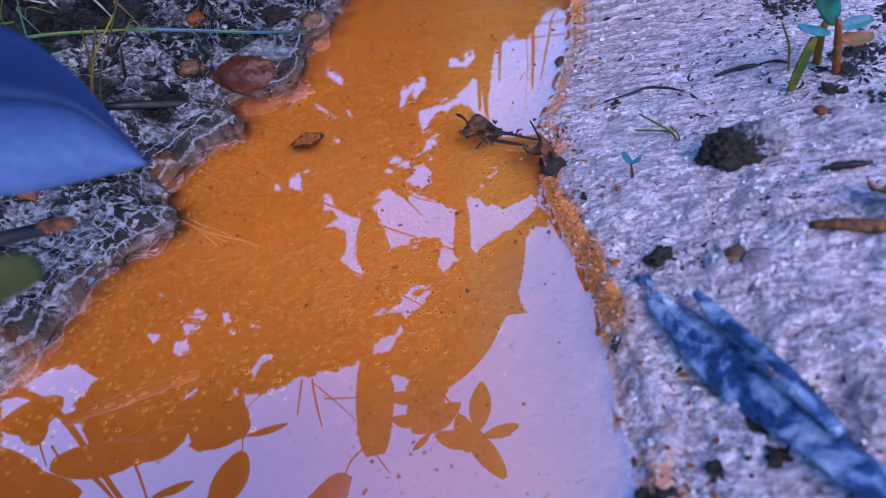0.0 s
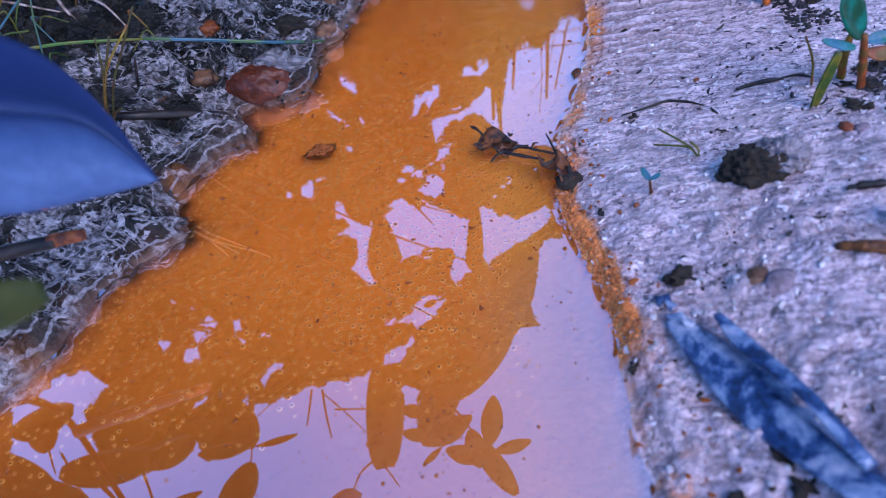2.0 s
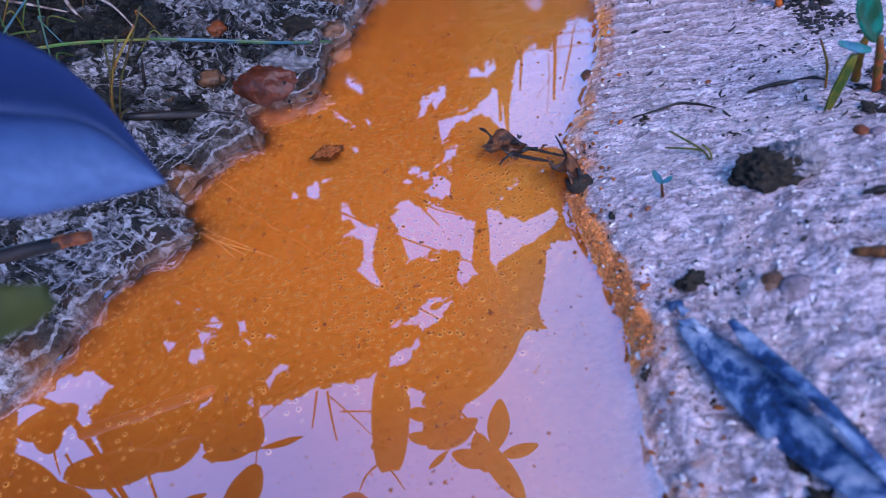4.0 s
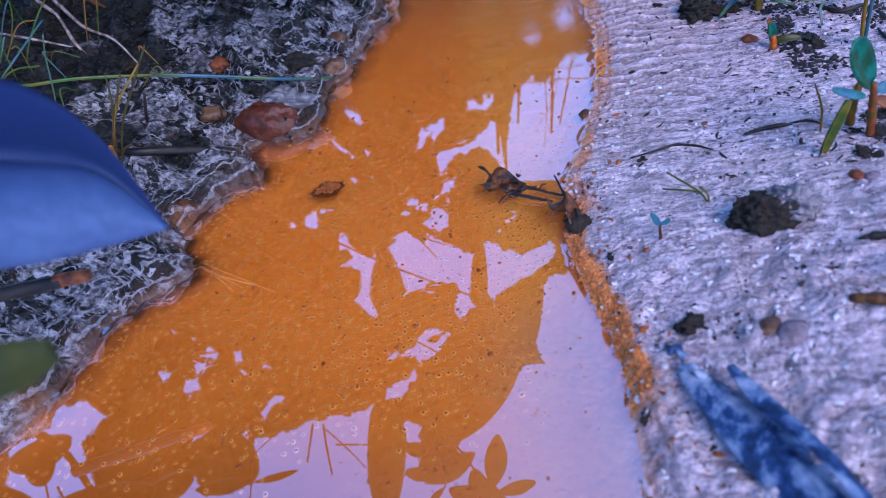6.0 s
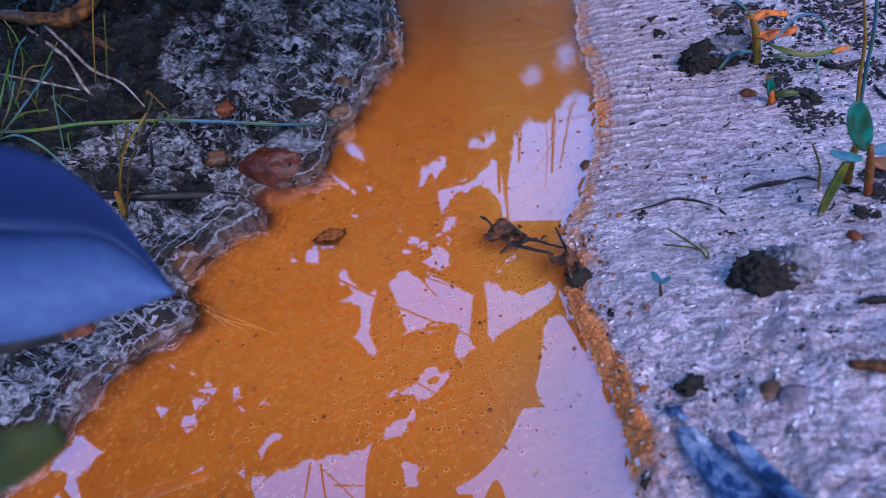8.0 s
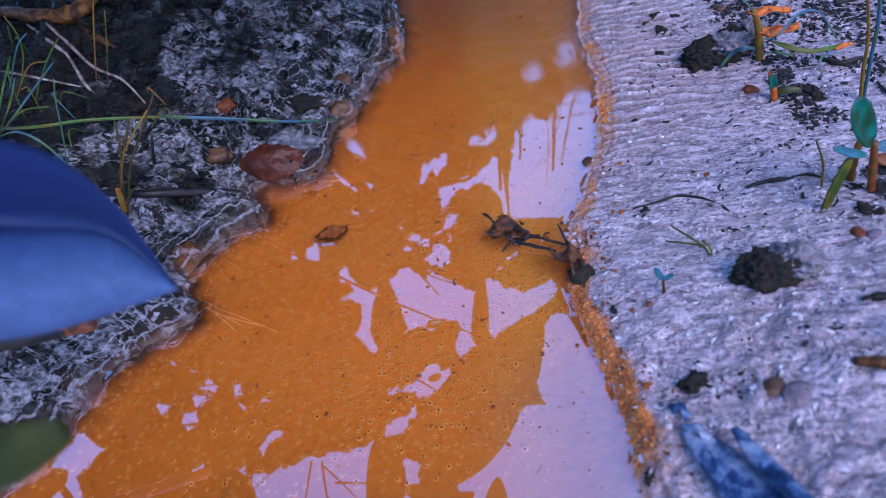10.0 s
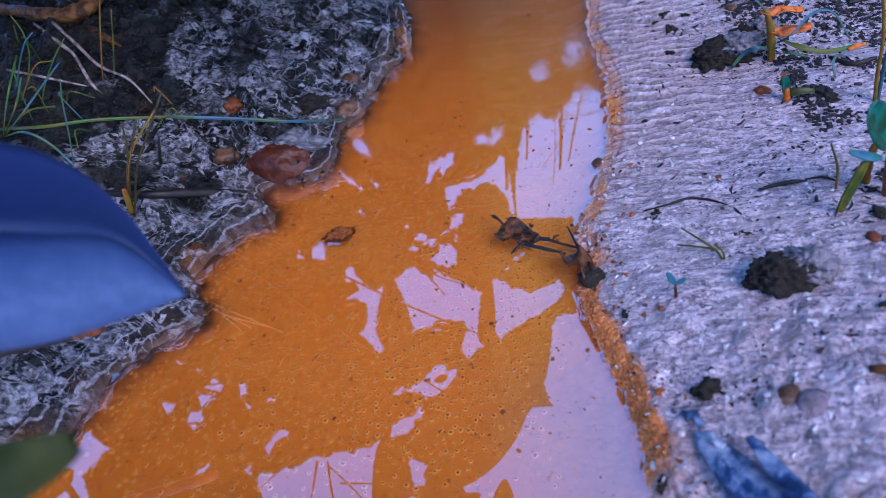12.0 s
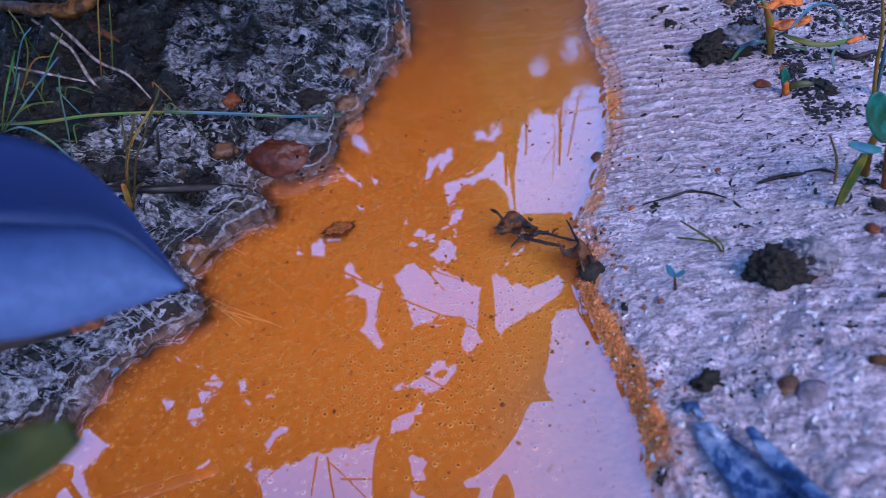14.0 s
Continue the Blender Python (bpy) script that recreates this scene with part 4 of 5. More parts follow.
def grass_tuft():
    """The tuft at the edge of the bank with its long fallen blade."""
    ob = thing("grass_tuft", "green grass tuft with one long blade across the bank", "grass", *(-0.2478, 0.3938, 0.0542))
    part("blade", blade(((-0.2483, 0.3963, 0.0587), (-0.2111, 0.3740, 0.0643), (-0.1862, 0.3805, 0.0582), (-0.1495, 0.3892, 0.0456)), 0.0021, (0, -0.5, 0.85), 0.4, 0.0003, 20, 0.35, 0.10), GRASS, ob, "long green blade bent across the bank")
    part("blade", blade(((-0.1497, 0.3882, 0.0463), (-0.1119, 0.3889, 0.0342), (-0.0801, 0.3905, 0.0228), (-0.0517, 0.4124, 0.0034)), 0.0021, (0, -0.5, 0.85), 0.4, 0.0003, 20, 0.5, 0.30), GRASS_BLUE, ob, "pale blue-green end of the long blade")
    for points, material in (
        (((-0.2478, 0.3938, 0.0542), (-0.2172, 0.3717, 0.0751), (-0.2051, 0.3888, 0.0824), (-0.1973, 0.4029, 0.0869)), GRASS_BLUE),
        (((-0.2478, 0.3938, 0.0542), (-0.2164, 0.3632, 0.0691), (-0.2051, 0.3586, 0.0614), (-0.1947, 0.3488, 0.0509)), GRASS_BLUE),
        (((-0.2478, 0.3938, 0.0542), (-0.2185, 0.3741, 0.0796), (-0.2241, 0.4060, 0.0818)), GRASS),
        (((-0.2478, 0.3938, 0.0542), (-0.2297, 0.4001, 0.0635), (-0.2138, 0.4022, 0.0620)), GRASS_YELLOW),
        (((-0.2478, 0.3938, 0.0542), (-0.2310, 0.3914, 0.0765), (-0.2232, 0.4140, 0.0922)), GRASS),
    ):
        part("blade", blade(points, 0.0013, (0, -0.5, 0.85), 0.5, 0.0003, 14, 0.5, 0.25), material, ob)


grass_tuft()


def seedling_grass():
    ob = thing("grass_seedling", "sparse yellow-green grass stems standing in mud", "grass", *(-0.1707, 0.3264, 0.0239))
    for points, width, material in (
        (((-0.1690, 0.326, 0.026), (-0.1590, 0.326, 0.051), (-0.1520, 0.326, 0.067), (-0.1480, 0.326, 0.081)), 0.0010, GRASS_DULL),
        (((-0.1680, 0.327, 0.026), (-0.1530, 0.326, 0.054), (-0.1410, 0.326, 0.069), (-0.1230, 0.326, 0.091)), 0.0011, GRASS_DULL),
        (((-0.1680, 0.325, 0.026), (-0.1610, 0.326, 0.038), (-0.1550, 0.326, 0.041)), 0.0014, GRASS_DULL),
        (((-0.1690, 0.327, 0.026), (-0.1620, 0.326, 0.046), (-0.1510, 0.326, 0.064), (-0.1300, 0.326, 0.083)), 0.0012, OLIVE_STEM),
        (((-0.1680, 0.326, 0.026), (-0.1630, 0.326, 0.043), (-0.1570, 0.326, 0.055), (-0.1410, 0.326, 0.080)), 0.0015, GRASS_DULL),
        (((-0.1690, 0.326, 0.026), (-0.1660, 0.324, 0.036), (-0.1640, 0.323, 0.045)), 0.0030, OLIVE_STEM),
    ):
        part("stem", blade(points, width, (0.2, -0.9, 0.3), 0.5, 0.0004, 12, 0.35, 0.12), material, ob)


seedling_grass()


def lone_grass(base, points, material):
    ob = thing("thin_grass", "single thin grass stem rising from the bank", "grass", *base, group="thin grass stems")
    part("stem", blade((base, *points), 0.0008, (0.2, -0.9, 0.3), 0.4, 0.0004, 12, 0.35, 0.12), material, ob)


lone_grass((-0.2027, 0.3630, 0.0432), ((-0.1952, 0.3630, 0.0616), (-0.1880, 0.3630, 0.0816), (-0.1823, 0.3630, 0.0939)), GRASS_BLUE)
lone_grass((-0.1981, 0.4405, 0.0528), ((-0.1865, 0.4405, 0.0779), (-0.1752, 0.4405, 0.1011), (-0.1665, 0.4405, 0.1164)), OLIVE_STEM)
lone_grass((-0.1929, 0.4481, 0.0515), ((-0.1826, 0.4481, 0.0733), (-0.1735, 0.4481, 0.0939)), GRASS_YELLOW)
lone_grass((-0.2409, 0.4384, 0.0648), ((-0.2294, 0.4384, 0.0817), (-0.2253, 0.4384, 0.0958), (-0.2263, 0.4384, 0.1069)), GRASS)
lone_grass((-0.2683, 0.5074, 0.0619), ((-0.2666, 0.5074, 0.0702), (-0.2638, 0.5074, 0.0789)), GRASS)
lone_grass((-0.2321, 0.4222, 0.0552), ((-0.2221, 0.4222, 0.0687), (-0.2070, 0.4222, 0.0841), (-0.1967, 0.4222, 0.0926)), GRASS)
lone_grass((-0.1911, 0.2094, 0.0069), ((-0.1971, 0.2244, 0.0095), (-0.2032, 0.2394, 0.0141), (-0.2086, 0.2544, 0.0194)), GRASS)
lone_grass((-0.1639, 0.3580, 0.0326), ((-0.1664, 0.4080, 0.0295), (-0.1598, 0.4580, 0.0379)), GRASS_YELLOW)

for k, (base, top) in enumerate((
    ((-0.2334, 0.4064, 0.0546), (-0.2295, 0.4174, 0.0847)), ((-0.2255, 0.4126, 0.0529), (-0.2270, 0.4094, 0.0730)), ((-0.2048, 0.4052, 0.0478), (-0.2081, 0.4094, 0.0663)), ((-0.2451, 0.4288, 0.0589), (-0.2117, 0.4250, 0.0802)),
    ((-0.2436, 0.4743, 0.0592), (-0.2365, 0.4549, 0.0872)), ((-0.2184, 0.4229, 0.0512), (-0.1935, 0.4105, 0.0579)), ((-0.2513, 0.4367, 0.0601), (-0.2196, 0.4379, 0.0946)), ((-0.1527, 0.4142, 0.0391), (-0.1601, 0.4147, 0.0510)),
    ((-0.1951, 0.3908, 0.0459), (-0.1954, 0.3643, 0.0523)), ((-0.1606, 0.3908, 0.0387), (-0.1427, 0.3891, 0.0451)),
)):
    mid = Vector(base).lerp(Vector(top), 0.55) + Vector((0.004 * math.sin(k * 2.3), 0, 0.008))
    lone_grass(base, (mid, top), (GRASS, GRASS_YELLOW, GRASS_BLUE, OLIVE_STEM)[k % 4])

# the broken stick and the olive leaf under the hanging leaf
snag = thing("broken_stick", "brown stick with a bare orange broken end", "stick", *(-0.1927, 0.2037, 0.0604))
part("bark", tube(((-0.2146, 0.2016, 0.0602), (-0.1864, 0.2046, 0.0602), (-0.1649, 0.2059, 0.0588), (-0.1535, 0.2063, 0.0581)), (0.0032, 0.0032, 0.0030, 0.0028), 14, 9, 0.08), DARK_STICK, snag)
part("broken_end", tube(((-0.1560, 0.2064, 0.0585), (-0.1484, 0.2068, 0.0579), (-0.1425, 0.2072, 0.0571)), (0.0028, 0.0029, 0.0022), 8, 9, 0.10), ORANGE_STONE, snag, "bare orange wood at the broken end")
olive = thing("olive_leaf", "small olive-green leaf hanging close above the bank", "leaf", *(-0.1035, 0.0679, 0.1553))
part("blade", blade(((-0.0937, 0.0715, 0.1539), (-0.0897, 0.0770, 0.1477), (-0.0856, 0.0833, 0.1412), (-0.0807, 0.0906, 0.1357)), 0.0112, (0.1, -0.6, 0.75), 0.25, 0.0003, 16, 0.6, 0.06, wave=0.1), OLIVE_LEAF, olive)
part("stalk", tube(((-0.0935, 0.0715, 0.1536), (-0.1035, 0.0679, 0.1553), (-0.1524, 0.0800, 0.1381), (-0.2885, 0.1259, 0.0653)), (0.0003, 0.0006, 0.0009, 0.0012), 12, 6), OLIVE_STEM, olive)

# ---- in the water ----
single("mud_lump", boulder(*(-0.0601, 0.3030, -0.0016), (0.0078, 0.0050, 0.0030), 21, 0.55, 5, 0.1, 0.45), SCUM, "small brown lump breaking the orange water", "mud lump")


def shore_debris():
    ob = thing("shore_debris", "crumpled dead leaf and black twigs at the shore", "debris", *(0.0419, 0.2594, -0.0002))
    part("dead_leaf", blade(((0.0235, 0.2750, -0.0004), (0.0280, 0.2715, 0.0008), (0.0335, 0.2660, 0.0010), (0.0385, 0.2590, 0.0006)), 0.013, (0.1, -0.3, 0.9), 0.35, 0.0005, 26, 0.4, 0.12, wave=0.4, across=6), DEAD_LEAF, ob, "crumpled brown dead leaf")
    part("twig", tube(((0.0348, 0.2605, 0.0008), (0.0433, 0.2592, 0.0019), (0.0514, 0.2532, 0.0015), (0.0590, 0.2473, 0.0014)), (0.0004, 0.0006, 0.0007, 0.0004), 16, 7, 0.3), DARK_STICK, ob)
    part("curled_leaf", blade(((0.0498, 0.2452, 0.0005), (0.0518, 0.2366, 0.0049), (0.0554, 0.2318, 0.0053), (0.0563, 0.2229, 0.0043)), 0.010, (0.3, -0.3, 0.8), 0.9, 0.0005, 12, 0.5, 0.15, wave=0.6), DEAD_LEAF, ob)
    part("twig", tube(((0.0260, 0.2550, 0.0012), (0.0330, 0.2590, 0.0024), (0.0380, 0.2550, 0.0022), (0.0510, 0.2460, 0.0018)), (0.0004, 0.0009, 0.0010, 0.0005), 16, 7, 0.3), DARK_STICK, ob)
    part("twig", tube(((0.0560, 0.2600, 0.0060), (0.0570, 0.2460, 0.0050), (0.0590, 0.2340, 0.0050), (0.0575, 0.2230, 0.0060)), (0.0003, 0.0008, 0.0012, 0.0009), 16, 7, 0.3), DARK_STICK, ob)
    for k in range(9):
        rng = random.Random(300 + k)
        a = Vector((rng.uniform(0.026, 0.060), rng.uniform(0.250, 0.276), 0.0016))
        b = a + Vector((rng.uniform(-0.009, 0.009), rng.uniform(-0.008, 0.008), rng.uniform(0.0, 0.003)))
        part("shred", blade((a, a.lerp(b, 0.5) + Vector((0, 0, 0.001)), b), rng.uniform(0.0010, 0.0028), (0.1, -0.3, 0.9), 0.6, 0.0004, 8, 0.5, 0.1, wave=0.8), DEAD_LEAF if k % 3 else DARK_STICK, ob)
    part("soil", boulder(*(0.0583, 0.2253, 0.0033), (0.0065, 0.0050, 0.0035), 31, 0.5, 3), CLOD, ob)


shore_debris()


# ---- right bank ----
def clod(centre, size, seed, turn):
    ob = thing("soil_clod", "black crumbly clod of wet soil crusted with silt", "soil clod", *centre, group="soil clods")
    x, y, z = centre
    part("body", boulder(x, y, z + size[2] * 0.35, size, seed, 0.34, 5, turn, 0.22), CLOD, ob)
    rng = random.Random(seed)
    for k in range(11):
        a, out = rng.uniform(0, 6.28), rng.uniform(0.75, 1.05)
        cx, cy = x + math.cos(a) * size[0] * out, y + math.sin(a) * size[1] * out
        part("crumb", boulder(cx, cy, ground_at(cx, cy) + size[2] * 0.12, [s * rng.uniform(0.14, 0.34) for s in size], seed + k, 0.5, 3, a, 0.2), CLOD, ob)
    part("silt", boulder(x + size[0] * 0.50, y - size[1] * 0.10, z + size[2] * 0.95, (size[0] * 0.72, size[1] * 0.85, size[2] * 0.75), seed + 9, 0.45, 5, turn, 0.30), SILT, ob, "pale silt crusted over the clod")


clod((0.1259, 0.1863, 0.0194), (0.0142, 0.0085, 0.0078), 41, -0.3)
clod((0.1840, 0.3724, 0.0096), (0.0170, 0.0095, 0.0080), 43, -0.2)
clod((0.2046, 0.3810, 0.0096), (0.0110, 0.0085, 0.0090), 44, 0.2)
for k, (spot, size) in enumerate((
    ((0.1660, 0.4386, 0.0062), 0.0050), ((0.1762, 0.4444, 0.0088), 0.0044), ((0.1717, 0.4222, 0.0089), 0.0052), ((0.1871, 0.4353, 0.0093), 0.0038), ((0.1610, 0.3964, 0.0074), 0.0030),
    ((0.0779, 0.1494, 0.0139), 0.0052), ((0.1215, 0.1553, 0.0233), 0.0030), ((0.1220, 0.3335, 0.0046), 0.0022), ((0.1362, 0.3217, 0.0069), 0.0020), ((0.1303, 0.1485, 0.0263), 0.0034),
    ((0.0984, 0.2532, 0.0069), 0.0040), ((0.2145, 0.3118, 0.0117), 0.0068), ((0.1802, 0.2054, 0.0212), 0.0060), ((0.2145, 0.3030, 0.0113), 0.0050), ((0.0414, 0.0649, 0.0035), 0.0060),
    ((0.0770, 0.0704, 0.0164), 0.0085), ((0.0811, 0.0614, 0.0178), 0.0065), ((0.0676, 0.1007, 0.0106), 0.0032), ((0.0671, 0.0905, 0.0109), 0.0028), ((0.0996, 0.0811, 0.0215), 0.0060), ((0.0630, 0.0640, 0.0115), 0.0045), ((0.0488, 0.0632, 0.0065), 0.0070), ((0.1272, 0.2208, 0.0134), 0.0028), ((0.0535, 0.1202, 0.0065), 0.0045), ((0.0647, 0.1972, 0.0070), 0.0030), ((0.1865, 0.2260, 0.0173), 0.0052), ((0.1924, 0.2191, 0.0188), 0.0060), ((0.2059, 0.2325, 0.0176), 0.0058), ((0.1900, 0.2420, 0.0153), 0.0036),
)):
    single("soil_crumb", boulder(spot[0], spot[1], spot[2] - size * 0.2, (size * 0.9, size * 0.65, size * 0.45), 50 + k, 0.8, 4, k * 0.7, 0.2), CLOD, "small black crumb of soil on pale sand", "soil crumb", "soil crumbs")
for k, (spot, size, material, words) in enumerate((
    ((0.1056, 0.1290, 0.0208), 0.0074, GREY_STONE, "smooth lilac-grey pebble bedded in sand"), ((0.1000, 0.1346, 0.0208), 0.0050, BROWN_STONE, "small brown pebble bedded in sand"),
    ((0.1660, 0.1940, 0.0231), 0.0038, ORANGE_STONE, "small orange pebble bedded in sand"), ((0.1700, 0.1901, 0.0243), 0.0036, GREY_STONE, "small grey pebble bedded in sand"),
    ((0.1356, 0.2677, 0.0085), 0.0022, ORANGE_STONE, "small orange pebble bedded in sand"), ((0.2152, 0.4289, 0.0102), 0.0050, BROWN_STONE, "small brown pebble bedded in sand"),
    ((0.1875, 0.3279, 0.0105), 0.0050, ORANGE_STONE, "small orange pebble bedded in sand"), ((0.0777, 0.1924, 0.0107), 0.0018, ORANGE_STONE, "small orange pebble bedded in sand"),
    ((0.0874, 0.3115, -0.0003), 0.0042, DEAD_LEAF, "small brown crumb ringed by water"),
)):
    single("pebble", boulder(*spot, (size, size * 0.75, size * 0.6), 80 + k, 0.22, 3, k * 0.9), material, words, "pebble", "pebbles on the sand")
DARK = "thin crooked black twig lying on pale sand"
for k, (points, r) in enumerate((
    (((0.1454, 0.2472, 0.0136), (0.1534, 0.2470, 0.0143), (0.1599, 0.2454, 0.0154), (0.1670, 0.2449, 0.0146)), 0.0010),
    (((0.0936, 0.2573, 0.0072), (0.1052, 0.2560, 0.0092), (0.1154, 0.2563, 0.0097), (0.1231, 0.2509, 0.0109), (0.1283, 0.2427, 0.0128)), 0.0006),
    (((0.1439, 0.1575, 0.0286), (0.1498, 0.1557, 0.0300), (0.1597, 0.1519, 0.0316)), 0.0015),
    (((0.1669, 0.2463, 0.0144), (0.1743, 0.2446, 0.0148), (0.1777, 0.2387, 0.0161)), 0.0006),
    (((0.2746, 0.3959, 0.0132), (0.2854, 0.3966, 0.0134), (0.2998, 0.3963, 0.0147)), 0.0018),
    (((0.2461, 0.3060, 0.0131), (0.2441, 0.2931, 0.0137), (0.2478, 0.2821, 0.0135)), 0.0010),
    (((0.2342, 0.3441, 0.0121), (0.2405, 0.3316, 0.0125), (0.2534, 0.3313, 0.0137)), 0.0016),
)):
    single("twig", tube(points, (r * 0.6, r, r * 1.1, r * 0.5), 16, 7, 0.25, seed=k), DARK_STICK, DARK, "twig", "black twigs on the sand")
single("twig", tube(((0.1256, 0.1328, 0.0294), (0.1307, 0.1287, 0.0322), (0.1361, 0.1251, 0.0332), (0.1490, 0.1188, 0.0331)), (0.0014, 0.0022, 0.0024, 0.0024), 14, 8, 0.1), ROOT, "short orange-brown twig lying on sand", "twig")
fallen = thing("fallen_leaf", "curled orange-red dead leaf lying on sand", "leaf", *(0.1518, 0.1311, 0.0318))
part("blade", blade(((0.1500, 0.1377, 0.0331), (0.1506, 0.1335, 0.0372), (0.1530, 0.1270, 0.0375), (0.1556, 0.1206, 0.0338)), 0.011, (0.2, -0.4, 0.8), 0.7, 0.0005, 12, 0.6, 0.08, wave=0.3), RED_STEM, fallen)


def seed_leaf(points, width, material, parent, name="seed_leaf"):
    return part(name, blade(points, width, (0.1, -0.65, 0.7), 0.22, 0.0005, 12, 0.55, 0.06), material, parent)


def tiny_sprout():
    ob = thing("sprout", "tiny sprout with two pale blue seed leaves", "sprout", *(0.0852, 0.1961, 0.0114))
    part("stem", tube(((0.0852, 0.1961, 0.0104), (0.0848, 0.1961, 0.0158), (0.0844, 0.1961, 0.0204)), (0.0008, 0.0007, 0.0005), 8, 7, 0.1), DEAD_LEAF, ob)
    seed_leaf(((0.0844, 0.1961, 0.0201), (0.0823, 0.1961, 0.0238), (0.0805, 0.1961, 0.0277)), 0.0030, CYAN_LEAF, ob)
    seed_leaf(((0.0844, 0.1961, 0.0201), (0.0868, 0.1961, 0.0210), (0.0887, 0.1961, 0.0224)), 0.0020, CYAN_LEAF, ob)


def grass_sprig():
    ob = thing("grass_sprig", "tiny sprig of thin green grass blades", "grass", *(0.1113, 0.2104, 0.0129))
    for points in (((0.1111, 0.2093, 0.0132), (0.1087, 0.2149, 0.0159), (0.1015, 0.2315, 0.0156)), ((0.1109, 0.2094, 0.0132), (0.1089, 0.2153, 0.0148), (0.0974, 0.2253, 0.0120)), ((0.1115, 0.2091, 0.0133), (0.1110, 0.2104, 0.0171), (0.1094, 0.2151, 0.0179))):
        part("blade", blade(points, 0.0009, (0, -0.5, 0.85), 0.4, 0.0003, 8, 0.4, 0.2), GRASS_YELLOW, ob)


def red_seedling():
    ob = thing("red_stemmed_seedling", "seedling with stout red stems and teal seed leaves", "seedling", *(0.1892, 0.2213, 0.0182))
    stem = part("stem", tube(((0.1886, 0.2203, 0.0164), (0.1874, 0.2213, 0.0276), (0.1860, 0.2213, 0.0357), (0.1839, 0.2213, 0.0460)), (0.0018, 0.0019, 0.0017, 0.0013), 14, 9, 0.12), RED_STEM, ob)
    part("stem", tube(((0.1874, 0.2327, 0.0147), (0.1858, 0.2327, 0.0263), (0.1860, 0.2327, 0.0350), (0.1871, 0.2327, 0.0413)), (0.0020, 0.0019, 0.0016, 0.0010), 14, 9, 0.12), OLIVE_STEM, ob, "olive-brown stem")
    seed_leaf(((0.1826, 0.2213, 0.0464), (0.1778, 0.2213, 0.0534), (0.1729, 0.2213, 0.0621), (0.1703, 0.2213, 0.0695)), 0.0144, TEAL_LEAF, ob)
    seed_leaf(((0.1782, 0.2173, 0.0436), (0.1701, 0.2153, 0.0480), (0.1600, 0.2133, 0.0544)), 0.0040, CYAN_LEAF, ob)
    seed_leaf(((0.1852, 0.2213, 0.0428), (0.1910, 0.2213, 0.0424), (0.1997, 0.2213, 0.0423)), 0.0055, CYAN_LEAF, ob)
    seed_leaf(((0.1866, 0.2213, 0.0370), (0.1935, 0.2213, 0.0339), (0.2027, 0.2213, 0.0332)), 0.0062, RED_STEM, ob, "red_leaf")
    part("stalk", blade(((0.1652, 0.2173, 0.0177), (0.1662, 0.2173, 0.0256), (0.1689, 0.2173, 0.0369), (0.1708, 0.2173, 0.0441)), 0.0046, (0.1, -0.8, 0.4), 0.5, 0.0010, 12, 0.4, 0.10), GRASS_YELLOW, ob, "yellow-green grass shoot beside the stems")
    part("thin_stalk", tube(((0.1743, 0.2339, 0.0156), (0.1722, 0.2339, 0.0293), (0.1664, 0.2339, 0.0432)), (0.0006, 0.0006, 0.0004), 8, 6), OLIVE_STEM, ob)


def tall_stems():
    ob = thing("tall_grass", "two tall slender blue-green grass stems", "grass", *(0.2312, 0.2954, 0.0120))
    part("stem", tube(((0.2306, 0.2944, 0.0100), (0.2281, 0.2954, 0.0290), (0.2254, 0.2954, 0.0517), (0.2152, 0.2954, 0.0878)), (0.0010, 0.0010, 0.0008, 0.0006), 16, 8), OLIVE_STEM, ob)
    part("stem", tube(((0.2321, 0.2948, 0.0101), (0.2306, 0.2954, 0.0349), (0.2291, 0.2954, 0.0568), (0.2234, 0.2954, 0.0860)), (0.0010, 0.0010, 0.0010, 0.0006), 16, 8), GRASS_BLUE, ob)


